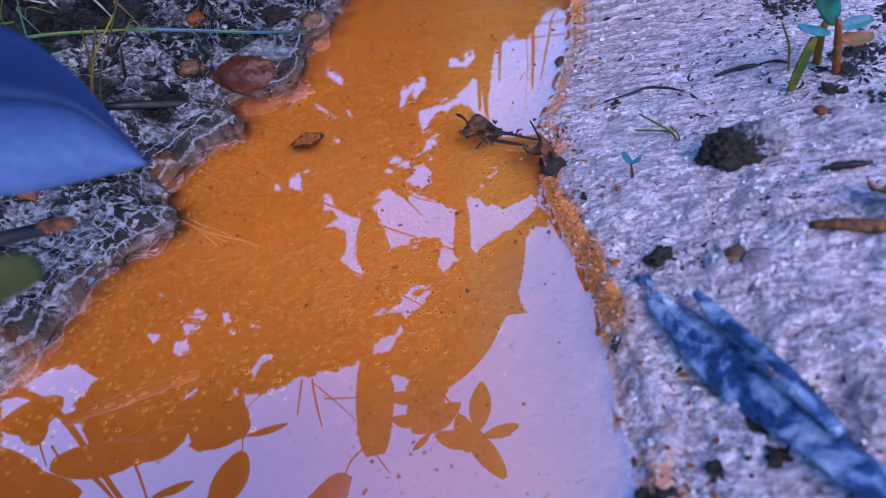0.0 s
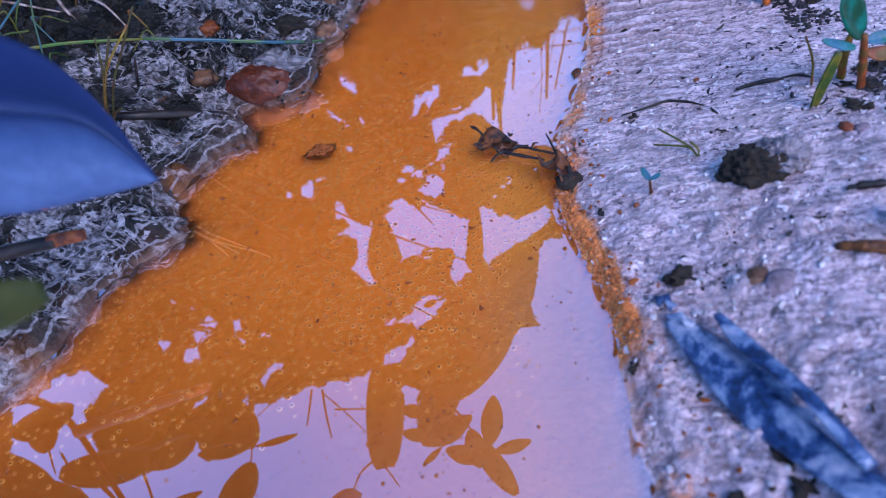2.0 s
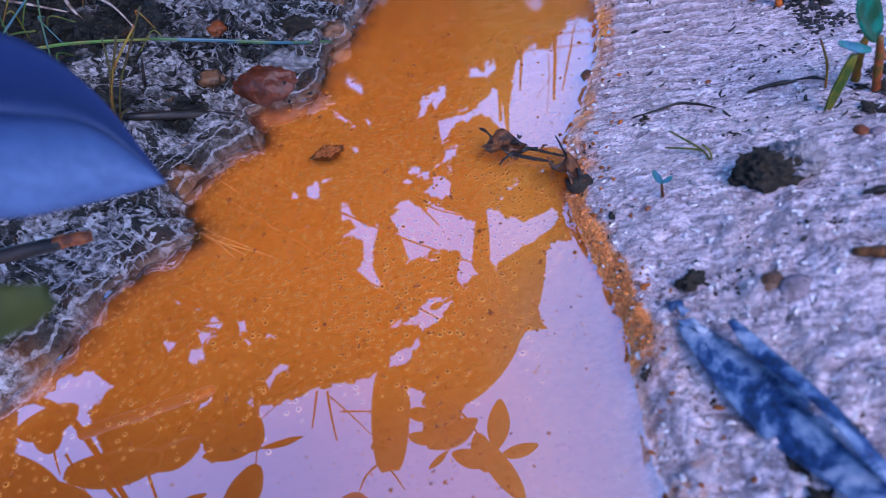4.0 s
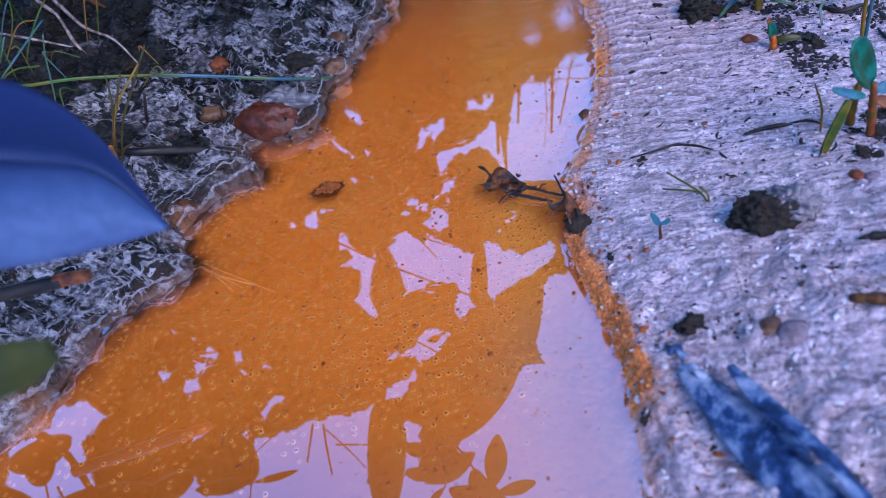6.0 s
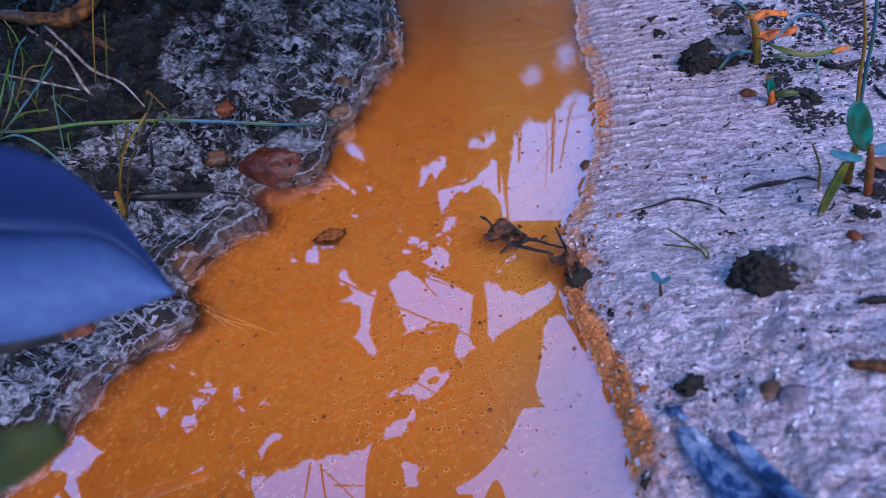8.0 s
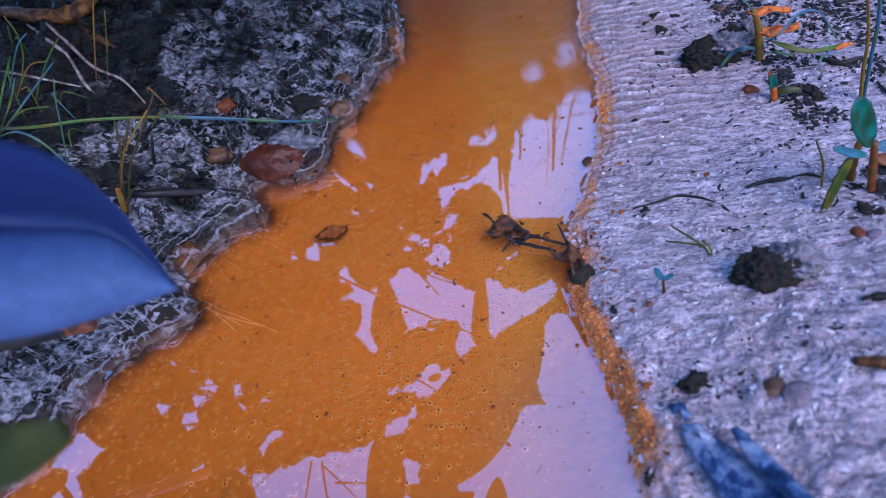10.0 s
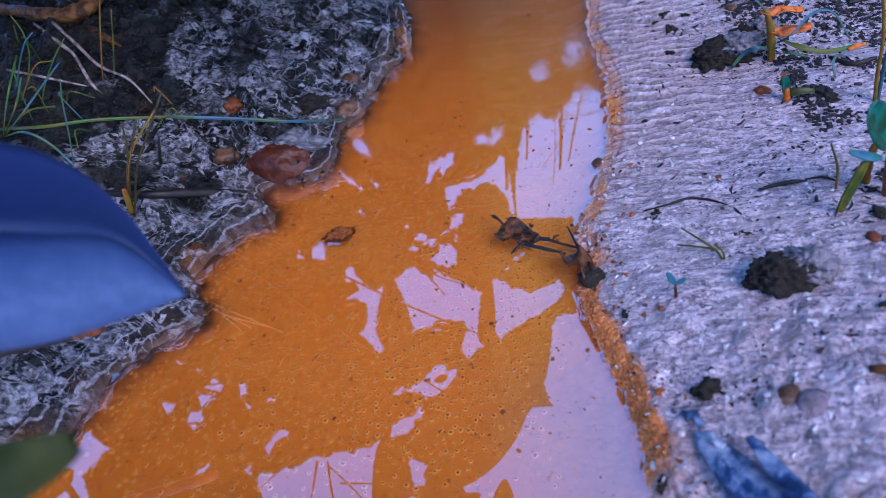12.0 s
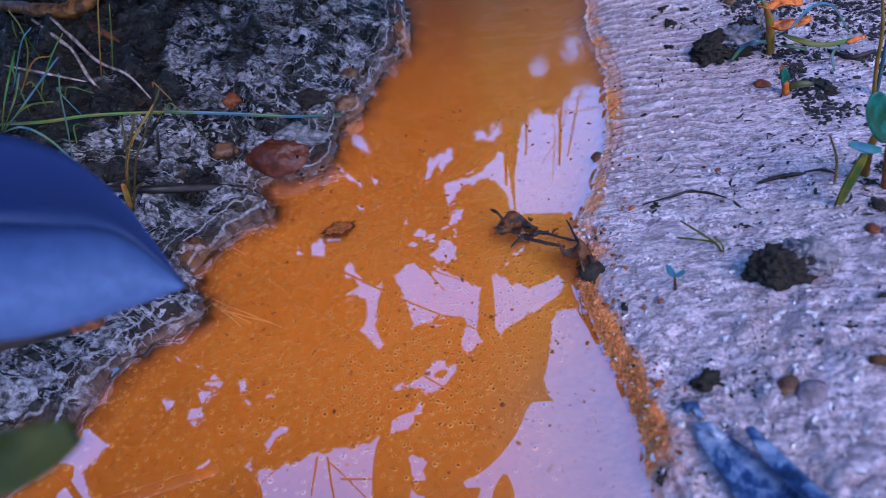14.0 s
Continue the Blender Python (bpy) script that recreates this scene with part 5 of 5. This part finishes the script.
def orange_plant():
    ob = thing("orange_leaved_seedling", "seedling with orange leaves and drooping green blades", "seedling", *(0.2073, 0.3581, 0.0108))
    part("stem", tube(((0.2068, 0.3570, 0.0088), (0.2057, 0.3581, 0.0209), (0.2035, 0.3581, 0.0322), (0.1987, 0.3581, 0.0437)), (0.0022, 0.0024, 0.0022, 0.0012), 16, 9, 0.12), OLIVE_STEM, ob, "thick olive stem turning orange")
    for points, width, material in (
        (((0.1962, 0.3581, 0.0422), (0.2030, 0.3581, 0.0406), (0.2103, 0.3581, 0.0409), (0.2215, 0.3581, 0.0376)), 0.0044, ORANGE_PETAL),
        (((0.2032, 0.3581, 0.0294), (0.2117, 0.3581, 0.0266), (0.2200, 0.3581, 0.0261), (0.2287, 0.3581, 0.0268)), 0.0056, ORANGE_PETAL),
        (((0.2039, 0.3581, 0.0338), (0.1987, 0.3581, 0.0430), (0.1904, 0.3581, 0.0523), (0.1785, 0.3581, 0.0603)), 0.0012, GRASS_BLUE),
        (((0.2098, 0.3581, 0.0206), (0.2066, 0.3420, 0.0331), (0.2243, 0.3531, 0.0370), (0.2402, 0.3583, 0.0317), (0.2498, 0.3517, 0.0160)), 0.0015, GRASS_BLUE),
        (((0.2102, 0.3581, 0.0227), (0.2118, 0.3432, 0.0250), (0.2248, 0.3366, 0.0214), (0.2511, 0.3408, 0.0179)), 0.0030, GRASS),
        (((0.2047, 0.3581, 0.0175), (0.1961, 0.3555, 0.0216), (0.1907, 0.3606, 0.0167), (0.1844, 0.3605, 0.0093)), 0.0024, GRASS_BLUE),
        (((0.2087, 0.3581, 0.0135), (0.2105, 0.3470, 0.0192), (0.2232, 0.3485, 0.0131)), 0.0018, GRASS_BLUE),
        (((0.2304, 0.3323, 0.0207), (0.2265, 0.3292, 0.0183), (0.2255, 0.3231, 0.0124)), 0.0015, GRASS_BLUE),
        (((0.2390, 0.3365, 0.0194), (0.2445, 0.3371, 0.0199), (0.2518, 0.3403, 0.0180)), 0.0026, ORANGE_PETAL),
    ):
        part("leaf", blade(points, width, (0.1, -0.65, 0.7), 0.35, 0.0008 if material is ORANGE_PETAL else 0.0004, 16, 0.4, 0.08, wave=0.7 if material is ORANGE_PETAL else 0.15), material, ob)


def bud_seedling():
    ob = thing("bud_seedling", "small seedling with a teal bud and orange foot", "seedling", *(0.1948, 0.3156, 0.0107))
    part("stem", tube(((0.1943, 0.3145, 0.0097), (0.1940, 0.3156, 0.0138), (0.1928, 0.3156, 0.0177)), (0.0020, 0.0019, 0.0018), 8, 8, 0.1), ORANGE_PETAL, ob)
    seed_leaf(((0.1933, 0.3156, 0.0161), (0.1920, 0.3156, 0.0207), (0.1896, 0.3156, 0.0269)), 0.0061, TEAL_LEAF, ob)
    seed_leaf(((0.1902, 0.3156, 0.0247), (0.1896, 0.3156, 0.0269), (0.1893, 0.3156, 0.0290)), 0.0028, RED_STEM, ob, "bud_tip")
    seed_leaf(((0.1945, 0.3157, 0.0137), (0.1992, 0.3130, 0.0160), (0.2069, 0.3112, 0.0155)), 0.0041, OLIVE_LEAF, ob, "leaf")


tiny_sprout()
grass_sprig()
red_seedling()
tall_stems()
orange_plant()
bud_seedling()


def rolled_leaf():
    """The long blue leaf lying on the sand, rolled up along its length."""
    ob = thing("rolled_leaf", "long rolled blue leaf with dark streaks on sand", "leaf", *(0.0809, 0.0929, 0.0146))
    part("roll", blade(((0.0702, 0.1305, 0.0160), (0.0763, 0.1087, 0.0218), (0.0840, 0.0844, 0.0242), (0.0912, 0.0620, 0.0277), (0.0978, 0.0418, 0.0319), (0.1047, 0.0241, 0.0313)), 0.0205, (0.2, -0.2, 0.9), -0.55, 0.0008, 60, 0.32, 0.05, wave=0.32, across=7), BLUE_ROLL, ob)
    for a, b, wide in (((0.0666, 0.1418, 0.0141), (0.0696, 0.1328, 0.0181), 0.0042), ((0.0667, 0.1319, 0.0158), (0.0721, 0.1223, 0.0193), 0.0038), ((0.0690, 0.1260, 0.0163), (0.0730, 0.1123, 0.0203), 0.0052)):
        mid = Vector(a).lerp(Vector(b), 0.5) + Vector((0, 0, 0.0012))
        part("torn_tip", blade((a, mid, b), wide, (0.2, -0.2, 0.9), -0.5, 0.0006, 14, 0.35, 0.10, wave=0.9), BLUE_ROLL, ob, "torn blue shred at the tip")
    part("fold", blade(((0.0800, 0.1209, 0.0252), (0.0835, 0.1050, 0.0283), (0.0892, 0.0811, 0.0331), (0.0939, 0.0580, 0.0316)), 0.0085, (0.5, -0.2, 0.8), -0.6, 0.0008, 24, 0.5, 0.10, wave=0.2), BLUE_ROLL, ob)


rolled_leaf()


# ---- the lowest leaves and twigs over the puddle, whose outlines the water mirrors ----
def sprig(label, root, leaves, twigs):
    """A branch end with its leaves and bare twigs; it comes from a stem rooted beside the puddle."""
    base = Vector((root[0], root[1], ground_at(*root)))
    ob = thing("leafy_branch", label, "branch", *base, group="branches over the puddle")
    first = Vector((leaves or twigs)[0][0])
    knee = base.lerp(first, 0.45)
    knee.z = first.z + 0.16
    part("branch", tube((base, knee, first.lerp(knee, 0.12) + Vector((0, 0, 0.05)), first), (0.0035, 0.0024, 0.0012, 0.0006), 18, 6), TWIG_BROWN, ob)
    for a, b, wide, shape in leaves:
        a, b = Vector(a), Vector(b)
        mid = a.lerp(b, 0.5) + Vector((0, 0, 0.03 * (b - a).length))
        part("leaf", blade((a, mid, b), wide, (0, 0, 1), 0.10, 0.0004, 16, shape, 0.03), CANOPY, ob)
    for points, r in twigs:
        part("twig", tube(points, (r, r * 0.9, r * 0.6), 12, 6, 0.1), TWIG_BROWN, ob)


sprig(
    "branch with large rounded leaves over the puddle", (-0.80, 0.74),
    [
        ((-0.2081, 0.4764, 0.3050), (-0.0987, 0.4040, 0.3050), 0.078, 0.55), ((-0.1886, 0.4056, 0.3050), (-0.1114, 0.3977, 0.3050), 0.045, 0.5),
        ((-0.0911, 0.3481, 0.2700), (-0.0976, 0.2523, 0.2700), 0.031, 0.32), ((-0.2061, 0.2854, 0.2700), (-0.2300, 0.2433, 0.2700), 0.030, 0.6),
        ((-0.2074, 0.3014, 0.2700), (-0.2538, 0.3050, 0.2700), 0.015, 0.7), ((-0.2034, 0.2993, 0.2700), (-0.1672, 0.3007, 0.2700), 0.007, 0.8),
        ((-0.2055, 0.3035, 0.2750), (-0.2766, 0.3434, 0.2750), 0.022, 0.6), ((-0.2056, 0.3062, 0.2750), (-0.2305, 0.3562, 0.2750), 0.022, 0.6),
    ],
    [
        (((-0.2064, 0.3567, 0.2700), (-0.2062, 0.3174, 0.2700), (-0.2070, 0.2826, 0.2700)), 0.0009), (((-0.1039, 0.2620, 0.2700), (-0.1168, 0.2532, 0.2700), (-0.1233, 0.2420, 0.2700)), 0.0010),
        (((-0.1008, 0.2601, 0.2700), (-0.0933, 0.2453, 0.2700), (-0.0879, 0.2343, 0.2700)), 0.0008), (((-0.1570, 0.3481, 0.2800), (-0.1598, 0.3293, 0.2800), (-0.1624, 0.3125, 0.2800)), 0.0011),
        (((-0.1477, 0.3452, 0.2800), (-0.1450, 0.3192, 0.2800), (-0.1414, 0.2955, 0.2800)), 0.0012), (((-0.1459, 0.3399, 0.2800), (-0.1275, 0.3158, 0.2800), (-0.1121, 0.2930, 0.2800)), 0.0007),
        (((-0.1372, 0.3221, 0.2800), (-0.1223, 0.3183, 0.2800), (-0.1051, 0.3137, 0.2800)), 0.0009), (((-0.1746, 0.3558, 0.2800), (-0.1904, 0.3473, 0.2800), (-0.2090, 0.3323, 0.2800)), 0.0007),
    ],
)
sprig(
    "branch with small crowded leaves over the puddle", (-0.84, 0.50),
    [
        ((-0.3627, 0.3077, 0.2500), (-0.2784, 0.2981, 0.2500), 0.034, 0.5), ((-0.2886, 0.2959, 0.2500), (-0.2475, 0.3065, 0.2500), 0.027, 0.5),
        ((-0.4196, 0.3611, 0.2500), (-0.3643, 0.3680, 0.2500), 0.036, 0.55), ((-0.4336, 0.3178, 0.2500), (-0.3316, 0.2710, 0.2500), 0.030, 0.5),
        ((-0.4366, 0.3449, 0.2500), (-0.3633, 0.2929, 0.2500), 0.020, 0.6), ((-0.4413, 0.3979, 0.2500), (-0.4024, 0.3924, 0.2500), 0.012, 0.6),
        ((-0.3410, 0.3480, 0.2500), (-0.2848, 0.3235, 0.2500), 0.030, 0.5), ((-0.2697, 0.2546, 0.2500), (-0.2374, 0.2590, 0.2500), 0.008, 0.7),
        ((-0.4034, 0.3748, 0.2500), (-0.3777, 0.3311, 0.2500), 0.026, 0.6),
    ],
    [
        (((-0.4197, 0.3976, 0.2500), (-0.3689, 0.3601, 0.2500), (-0.2934, 0.2563, 0.2500)), 0.0038), (((-0.3801, 0.3372, 0.2500), (-0.3737, 0.3220, 0.2500), (-0.3664, 0.3072, 0.2500)), 0.0010),
        (((-0.3654, 0.3250, 0.2500), (-0.3561, 0.3110, 0.2500), (-0.3462, 0.2981, 0.2500)), 0.0012), (((-0.2886, 0.2883, 0.2500), (-0.2807, 0.2707, 0.2500), (-0.2729, 0.2509, 0.2500)), 0.0013),
        (((-0.3225, 0.2853, 0.2500), (-0.3110, 0.2726, 0.2500), (-0.2996, 0.2579, 0.2500)), 0.0020),
    ],
)
sprig(
    "branch with a star of narrow pointed leaves", (-0.72, 1.45),
    [
        ((0.0459, 0.5754, 0.2000), (0.0290, 0.4795, 0.2000), 0.0380, 0.5), ((-0.0338, 0.2540, 0.2000), (0.0313, 0.3361, 0.2000), 0.040, 0.55), ((-0.0122, 0.2127, 0.2000), (-0.0018, 0.2487, 0.2000), 0.0155, 0.75),
        ((-0.0094, 0.2076, 0.2000), (0.0152, 0.2091, 0.2000), 0.0095, 0.7), ((-0.0212, 0.2227, 0.2000), (-0.0025, 0.1757, 0.2000), 0.0150, 0.6),
        ((-0.0171, 0.2043, 0.2000), (-0.0412, 0.2175, 0.2000), 0.0135, 0.7), ((-0.0226, 0.2275, 0.2000), (-0.0206, 0.1990, 0.2000), 0.0145, 0.6),
        ((-0.0662, 0.2565, 0.2000), (-0.0515, 0.2484, 0.2000), 0.0110, 0.5), ((-0.0687, 0.2377, 0.2000), (-0.0496, 0.2295, 0.2000), 0.0100, 0.6),
        ((-0.0440, 0.2200, 0.2000), (-0.0582, 0.2103, 0.2000), 0.0050, 0.8), ((-0.0432, 0.2666, 0.2000), (-0.0325, 0.2551, 0.2000), 0.0060, 0.6),
        ((0.0249, 0.4495, 0.2000), (0.0101, 0.3598, 0.2000), 0.0100, 0.6), ((0.0418, 0.4577, 0.2000), (0.0822, 0.4246, 0.2000), 0.0150, 0.6),
        ((-0.0381, 0.3430, 0.2000), (-0.0276, 0.3457, 0.2000), 0.0070, 0.6),
    ],
    [
        (((-0.0514, 0.2656, 0.2000), (-0.0439, 0.2443, 0.2000), (-0.0432, 0.2198, 0.2000)), 0.0008), (((-0.0378, 0.2557, 0.2000), (-0.0286, 0.2425, 0.2000), (-0.0209, 0.2239, 0.2000)), 0.0010),
        (((-0.0329, 0.4703, 0.2000), (-0.0247, 0.4509, 0.2000), (-0.0169, 0.4324, 0.2000)), 0.0009), (((-0.0357, 0.4744, 0.2000), (-0.0132, 0.4509, 0.2000), (0.0168, 0.4286, 0.2000)), 0.0007),
        (((-0.0800, 0.5495, 0.2800), (-0.0741, 0.5301, 0.2800), (-0.0677, 0.5070, 0.2800)), 0.0012), (((0.0994, 0.6610, 0.2000), (0.0804, 0.5897, 0.2000), (0.0656, 0.5177, 0.2000)), 0.0016),
        (((0.1514, 0.7019, 0.2000), (0.1305, 0.6128, 0.2000), (0.1108, 0.5474, 0.2000)), 0.0006), (((0.1677, 0.6945, 0.2000), (0.1434, 0.6303, 0.2000), (0.1082, 0.5787, 0.2000)), 0.0005),
        (((0.0920, 0.7100, 0.2000), (0.0800, 0.6300, 0.2000), (0.0660, 0.5580, 0.2000)), 0.0030), (((0.1230, 0.7030, 0.2000), (0.1080, 0.6450, 0.2000), (0.0960, 0.6000, 0.2000)), 0.0020),
        (((0.1580, 0.6900, 0.2000), (0.1400, 0.6250, 0.2000), (0.1240, 0.5700, 0.2000)), 0.0022), (((0.1860, 0.7010, 0.2000), (0.1600, 0.6400, 0.2000), (0.1360, 0.5810, 0.2000)), 0.0014),
        (((0.1050, 0.7150, 0.2000), (0.0980, 0.6800, 0.2000), (0.0870, 0.6450, 0.2000)), 0.0028),
    ],
)


# ---- what nobody could count: foam bubbles, sand grains, crumbs ----
def scatter(name, count, seed, low, high, place, sizes, shape, material, label, category, sink):
    """Many small bodies over a stretch of the plan, joined into one object. place says how likely each spot is."""
    rng = np.random.default_rng(seed)
    x, y = rng.uniform(low[0], high[0], count * 9), rng.uniform(low[1], high[1], count * 9)
    if shape == "crater":
        step = 0.0035
        x, y = (g.ravel() for g in np.meshgrid(np.arange(low[0], high[0], step), np.arange(low[1], high[1], step)))
        x, y = x + rng.uniform(-0.42, 0.42, len(x)) * step, y + rng.uniform(-0.42, 0.42, len(x)) * step
    z, d, left = terrain(x, y)
    ok = np.argwhere(rng.uniform(0, 1, len(x)) < place(x, y, d, left)).ravel()[:count]
    x, y, z, d = x[ok], y[ok], z[ok], d[ok]
    z = np.where(d < 0, np.maximum(z, 0), z) if sink is None else z - sink
    r = sizes[0] + (sizes[1] - sizes[0]) * rng.uniform(0, 1, len(x)) ** 2.2
    bm = bmesh.new()
    pits = None
    if shape == "crater":
        rings = [[bm.verts.new((q * math.cos(k * math.pi / 4), q * math.sin(k * math.pi / 4), h)) for k in range(8)] for q, h in ((1.0, -0.10), (0.78, 0.34), (0.56, 0.32), (0.42, 0.02))]
        for out, ins in zip(rings, rings[1:]):
            for k in range(8):
                bm.faces.new((out[k], out[(k + 1) % 8], ins[(k + 1) % 8], ins[k]))
        bm.faces.new(rings[-1])
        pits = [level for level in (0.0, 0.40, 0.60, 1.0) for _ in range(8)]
    elif shape == "dome":
        bmesh.ops.create_uvsphere(bm, u_segments=8, v_segments=6, radius=1)
        bmesh.ops.delete(bm, geom=[v for v in bm.verts if v.co.z < -0.3], context="VERTS")
    else:
        bmesh.ops.create_icosphere(bm, subdivisions=1, radius=1)
    bm.verts.ensure_lookup_table()
    bm.verts.index_update()
    form = np.array([v.co for v in bm.verts])
    faces = [[v.index for v in f.verts] for f in bm.faces]
    bm.free()
    n = len(form)
    bodies = []
    for k in range(len(x)):
        if shape == "crater":
            body = form * (r[k] * rng.uniform(0.85, 1.15), r[k] * rng.uniform(0.85, 1.15), r[k])
        elif shape == "dome":
            body = form * (r[k], r[k], r[k] * 0.75)
        elif shape == "shred":
            turn = np.array(Euler((0, rng.uniform(-0.25, 0.25), rng.uniform(0, 6.28))).to_matrix())
            body = form * (r[k] * rng.uniform(2.0, 5.5), r[k] * 0.5, r[k] * 0.4)
            body = body + np.stack([0 * body[:, 0], 0.25 * body[:, 0] ** 2 / r[k] / 4, 0 * body[:, 0]], 1)
            body = body @ turn.T
        else:
            turn = np.array(Euler((rng.uniform(-0.4, 0.4), rng.uniform(-0.4, 0.4), rng.uniform(0, 6.28))).to_matrix())
            body = (form * (1 + rng.uniform(-0.4, 0.4, (n, 1))) * (r[k] * rng.uniform((0.8, 0.6, 0.4), (1.9, 1.1, 0.8)))) @ turn.T
        bodies.append(body + (x[k], y[k], z[k]))
    data = bpy.data.meshes.new(name)
    data.from_pydata(np.concatenate(bodies).tolist(), [], [[i + k * n for i in f] for k in range(len(x)) for f in faces])
    if pits:
        data.attributes.new("pit", "FLOAT", "POINT").data.foreach_set("value", pits * len(x))
    data.materials.append(material)
    data.validate()
    data.update()
    if shape in ("dome", "crater"):
        data.shade_smooth()
    return tagged(new(name, data), label, category, kind="stuff")


def foam(x, y, d, left):
    likely = smooth(-0.002, -0.008, d) * (0.25 + 0.75 * smooth(-0.25, 0.35, fractal(x, y, 0.05, 101, 3)))
    return likely * (0.25 + 0.75 * smooth(0.44, 0.30, y))


def holes(x, y, d, left):
    thick = 0.42 + 0.58 * smooth(-0.35, 0.10, fractal(x, y, 0.045, 101, 3))
    return smooth(-0.003, -0.007, d) * thick * (0.10 + 0.90 * smooth(0.40, 0.30, y)) * (1 - smooth(0.012, 0.024, x) * smooth(0.205, 0.180, y)) * smooth(0.125, 0.185, y)


def rim_sand(x, y, d, left):
    return (1 - left) * smooth(0.0090, 0.0065, d) * (d > -0.001) * smooth(0.120, 0.140, y) * smooth(0.25, 0.22, y)


scatter("foam_bubbles", 500, 5, (-0.24, 0.05), (0.13, 0.56), foam, (0.00035, 0.00095), "dome", BUBBLE, "tiny rust-coloured foam bubbles on orange water", "bubbles", None)
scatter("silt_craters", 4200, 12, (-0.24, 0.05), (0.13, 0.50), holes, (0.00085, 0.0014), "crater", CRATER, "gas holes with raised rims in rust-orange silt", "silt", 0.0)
scatter("rust_beads", 1500, 15, (0.03, 0.11), (0.08, 0.25), rim_sand, (0.0003, 0.0009), "grain", RUST_BEAD, "rust-stained sand beads along the water's edge", "sand", 0.0)
scatter("scum_specks", 420, 6, (-0.22, 0.06), (0.13, 0.56), foam, (0.0003, 0.0011), "grain", SCUM, "small brown specks drifting on orange water", "specks", None)
scatter("sand_grains", 4200, 7, (0.02, 0.03), (0.34, 0.46), lambda x, y, d, left: (d > 0.002) * (1 - left) * (0.3 + 0.7 * smooth(0.40, 0.15, y)), (0.0003, 0.0013), "grain", GRAIN_PALE, "glassy pale grains strewn over the sand", "sand", 0.0)
scatter("soil_specks", 1500, 8, (0.02, 0.03), (0.36, 0.50), lambda x, y, d, left: (d > 0.003) * (1 - left) * smooth(-0.1, 0.4, fractal(x, y, 0.03, 111, 3)), (0.0002, 0.0010), "grain", GRAIN_DARK, "black soil specks strewn over pale sand", "soil specks", 0.0)
scatter("mud_crumbs", 5200, 9, (-0.42, 0.16), (0.02, 0.72), lambda x, y, d, left: (d > 0.001) * left, (0.0004, 0.0022), "grain", GRAIN_MUD, "wet crumbs of dark mud covering the bank", "mud", 0.0004)
scatter("soil_litter", 5200, 10, (0.17, 0.18), (0.32, 0.46), lambda x, y, d, left: (x > 0.185 + 0.10 * (y - 0.2)) * smooth(-0.2, 0.3, fractal(x, y, 0.025, 121, 3)), (0.0003, 0.0020), "grain", GRAIN_DARK, "black crumbs of soil and litter round the seedlings", "litter", 0.0)
scatter("plant_shreds", 420, 13, (0.10, 0.20), (0.36, 0.50), lambda x, y, d, left: (d > 0.03) * (0.10 + 0.90 * smooth(0.15, 0.20, x) * smooth(-0.3, 0.2, fractal(x, y, 0.03, 131, 3))), (0.0005, 0.0015), "shred", GRAIN_DARK, "dark shreds of dead stems strewn over sand", "litter", 0.0)
scatter("mud_shreds", 260, 14, (-0.40, 0.22), (0.00, 0.62), lambda x, y, d, left: (d > 0.01) * left, (0.0004, 0.0013), "shred", DEAD_LEAF, "brown shreds of dead stems on dark mud", "litter", 0.0)
scatter("shore_litter", 150, 11, (0.03, 0.05), (0.12, 0.30), lambda x, y, d, left: (d > 0.0) * (d < 0.026), (0.0003, 0.0014), "grain", SCUM, "brown crumbs washed up along the sandy shore", "litter", 0.0)
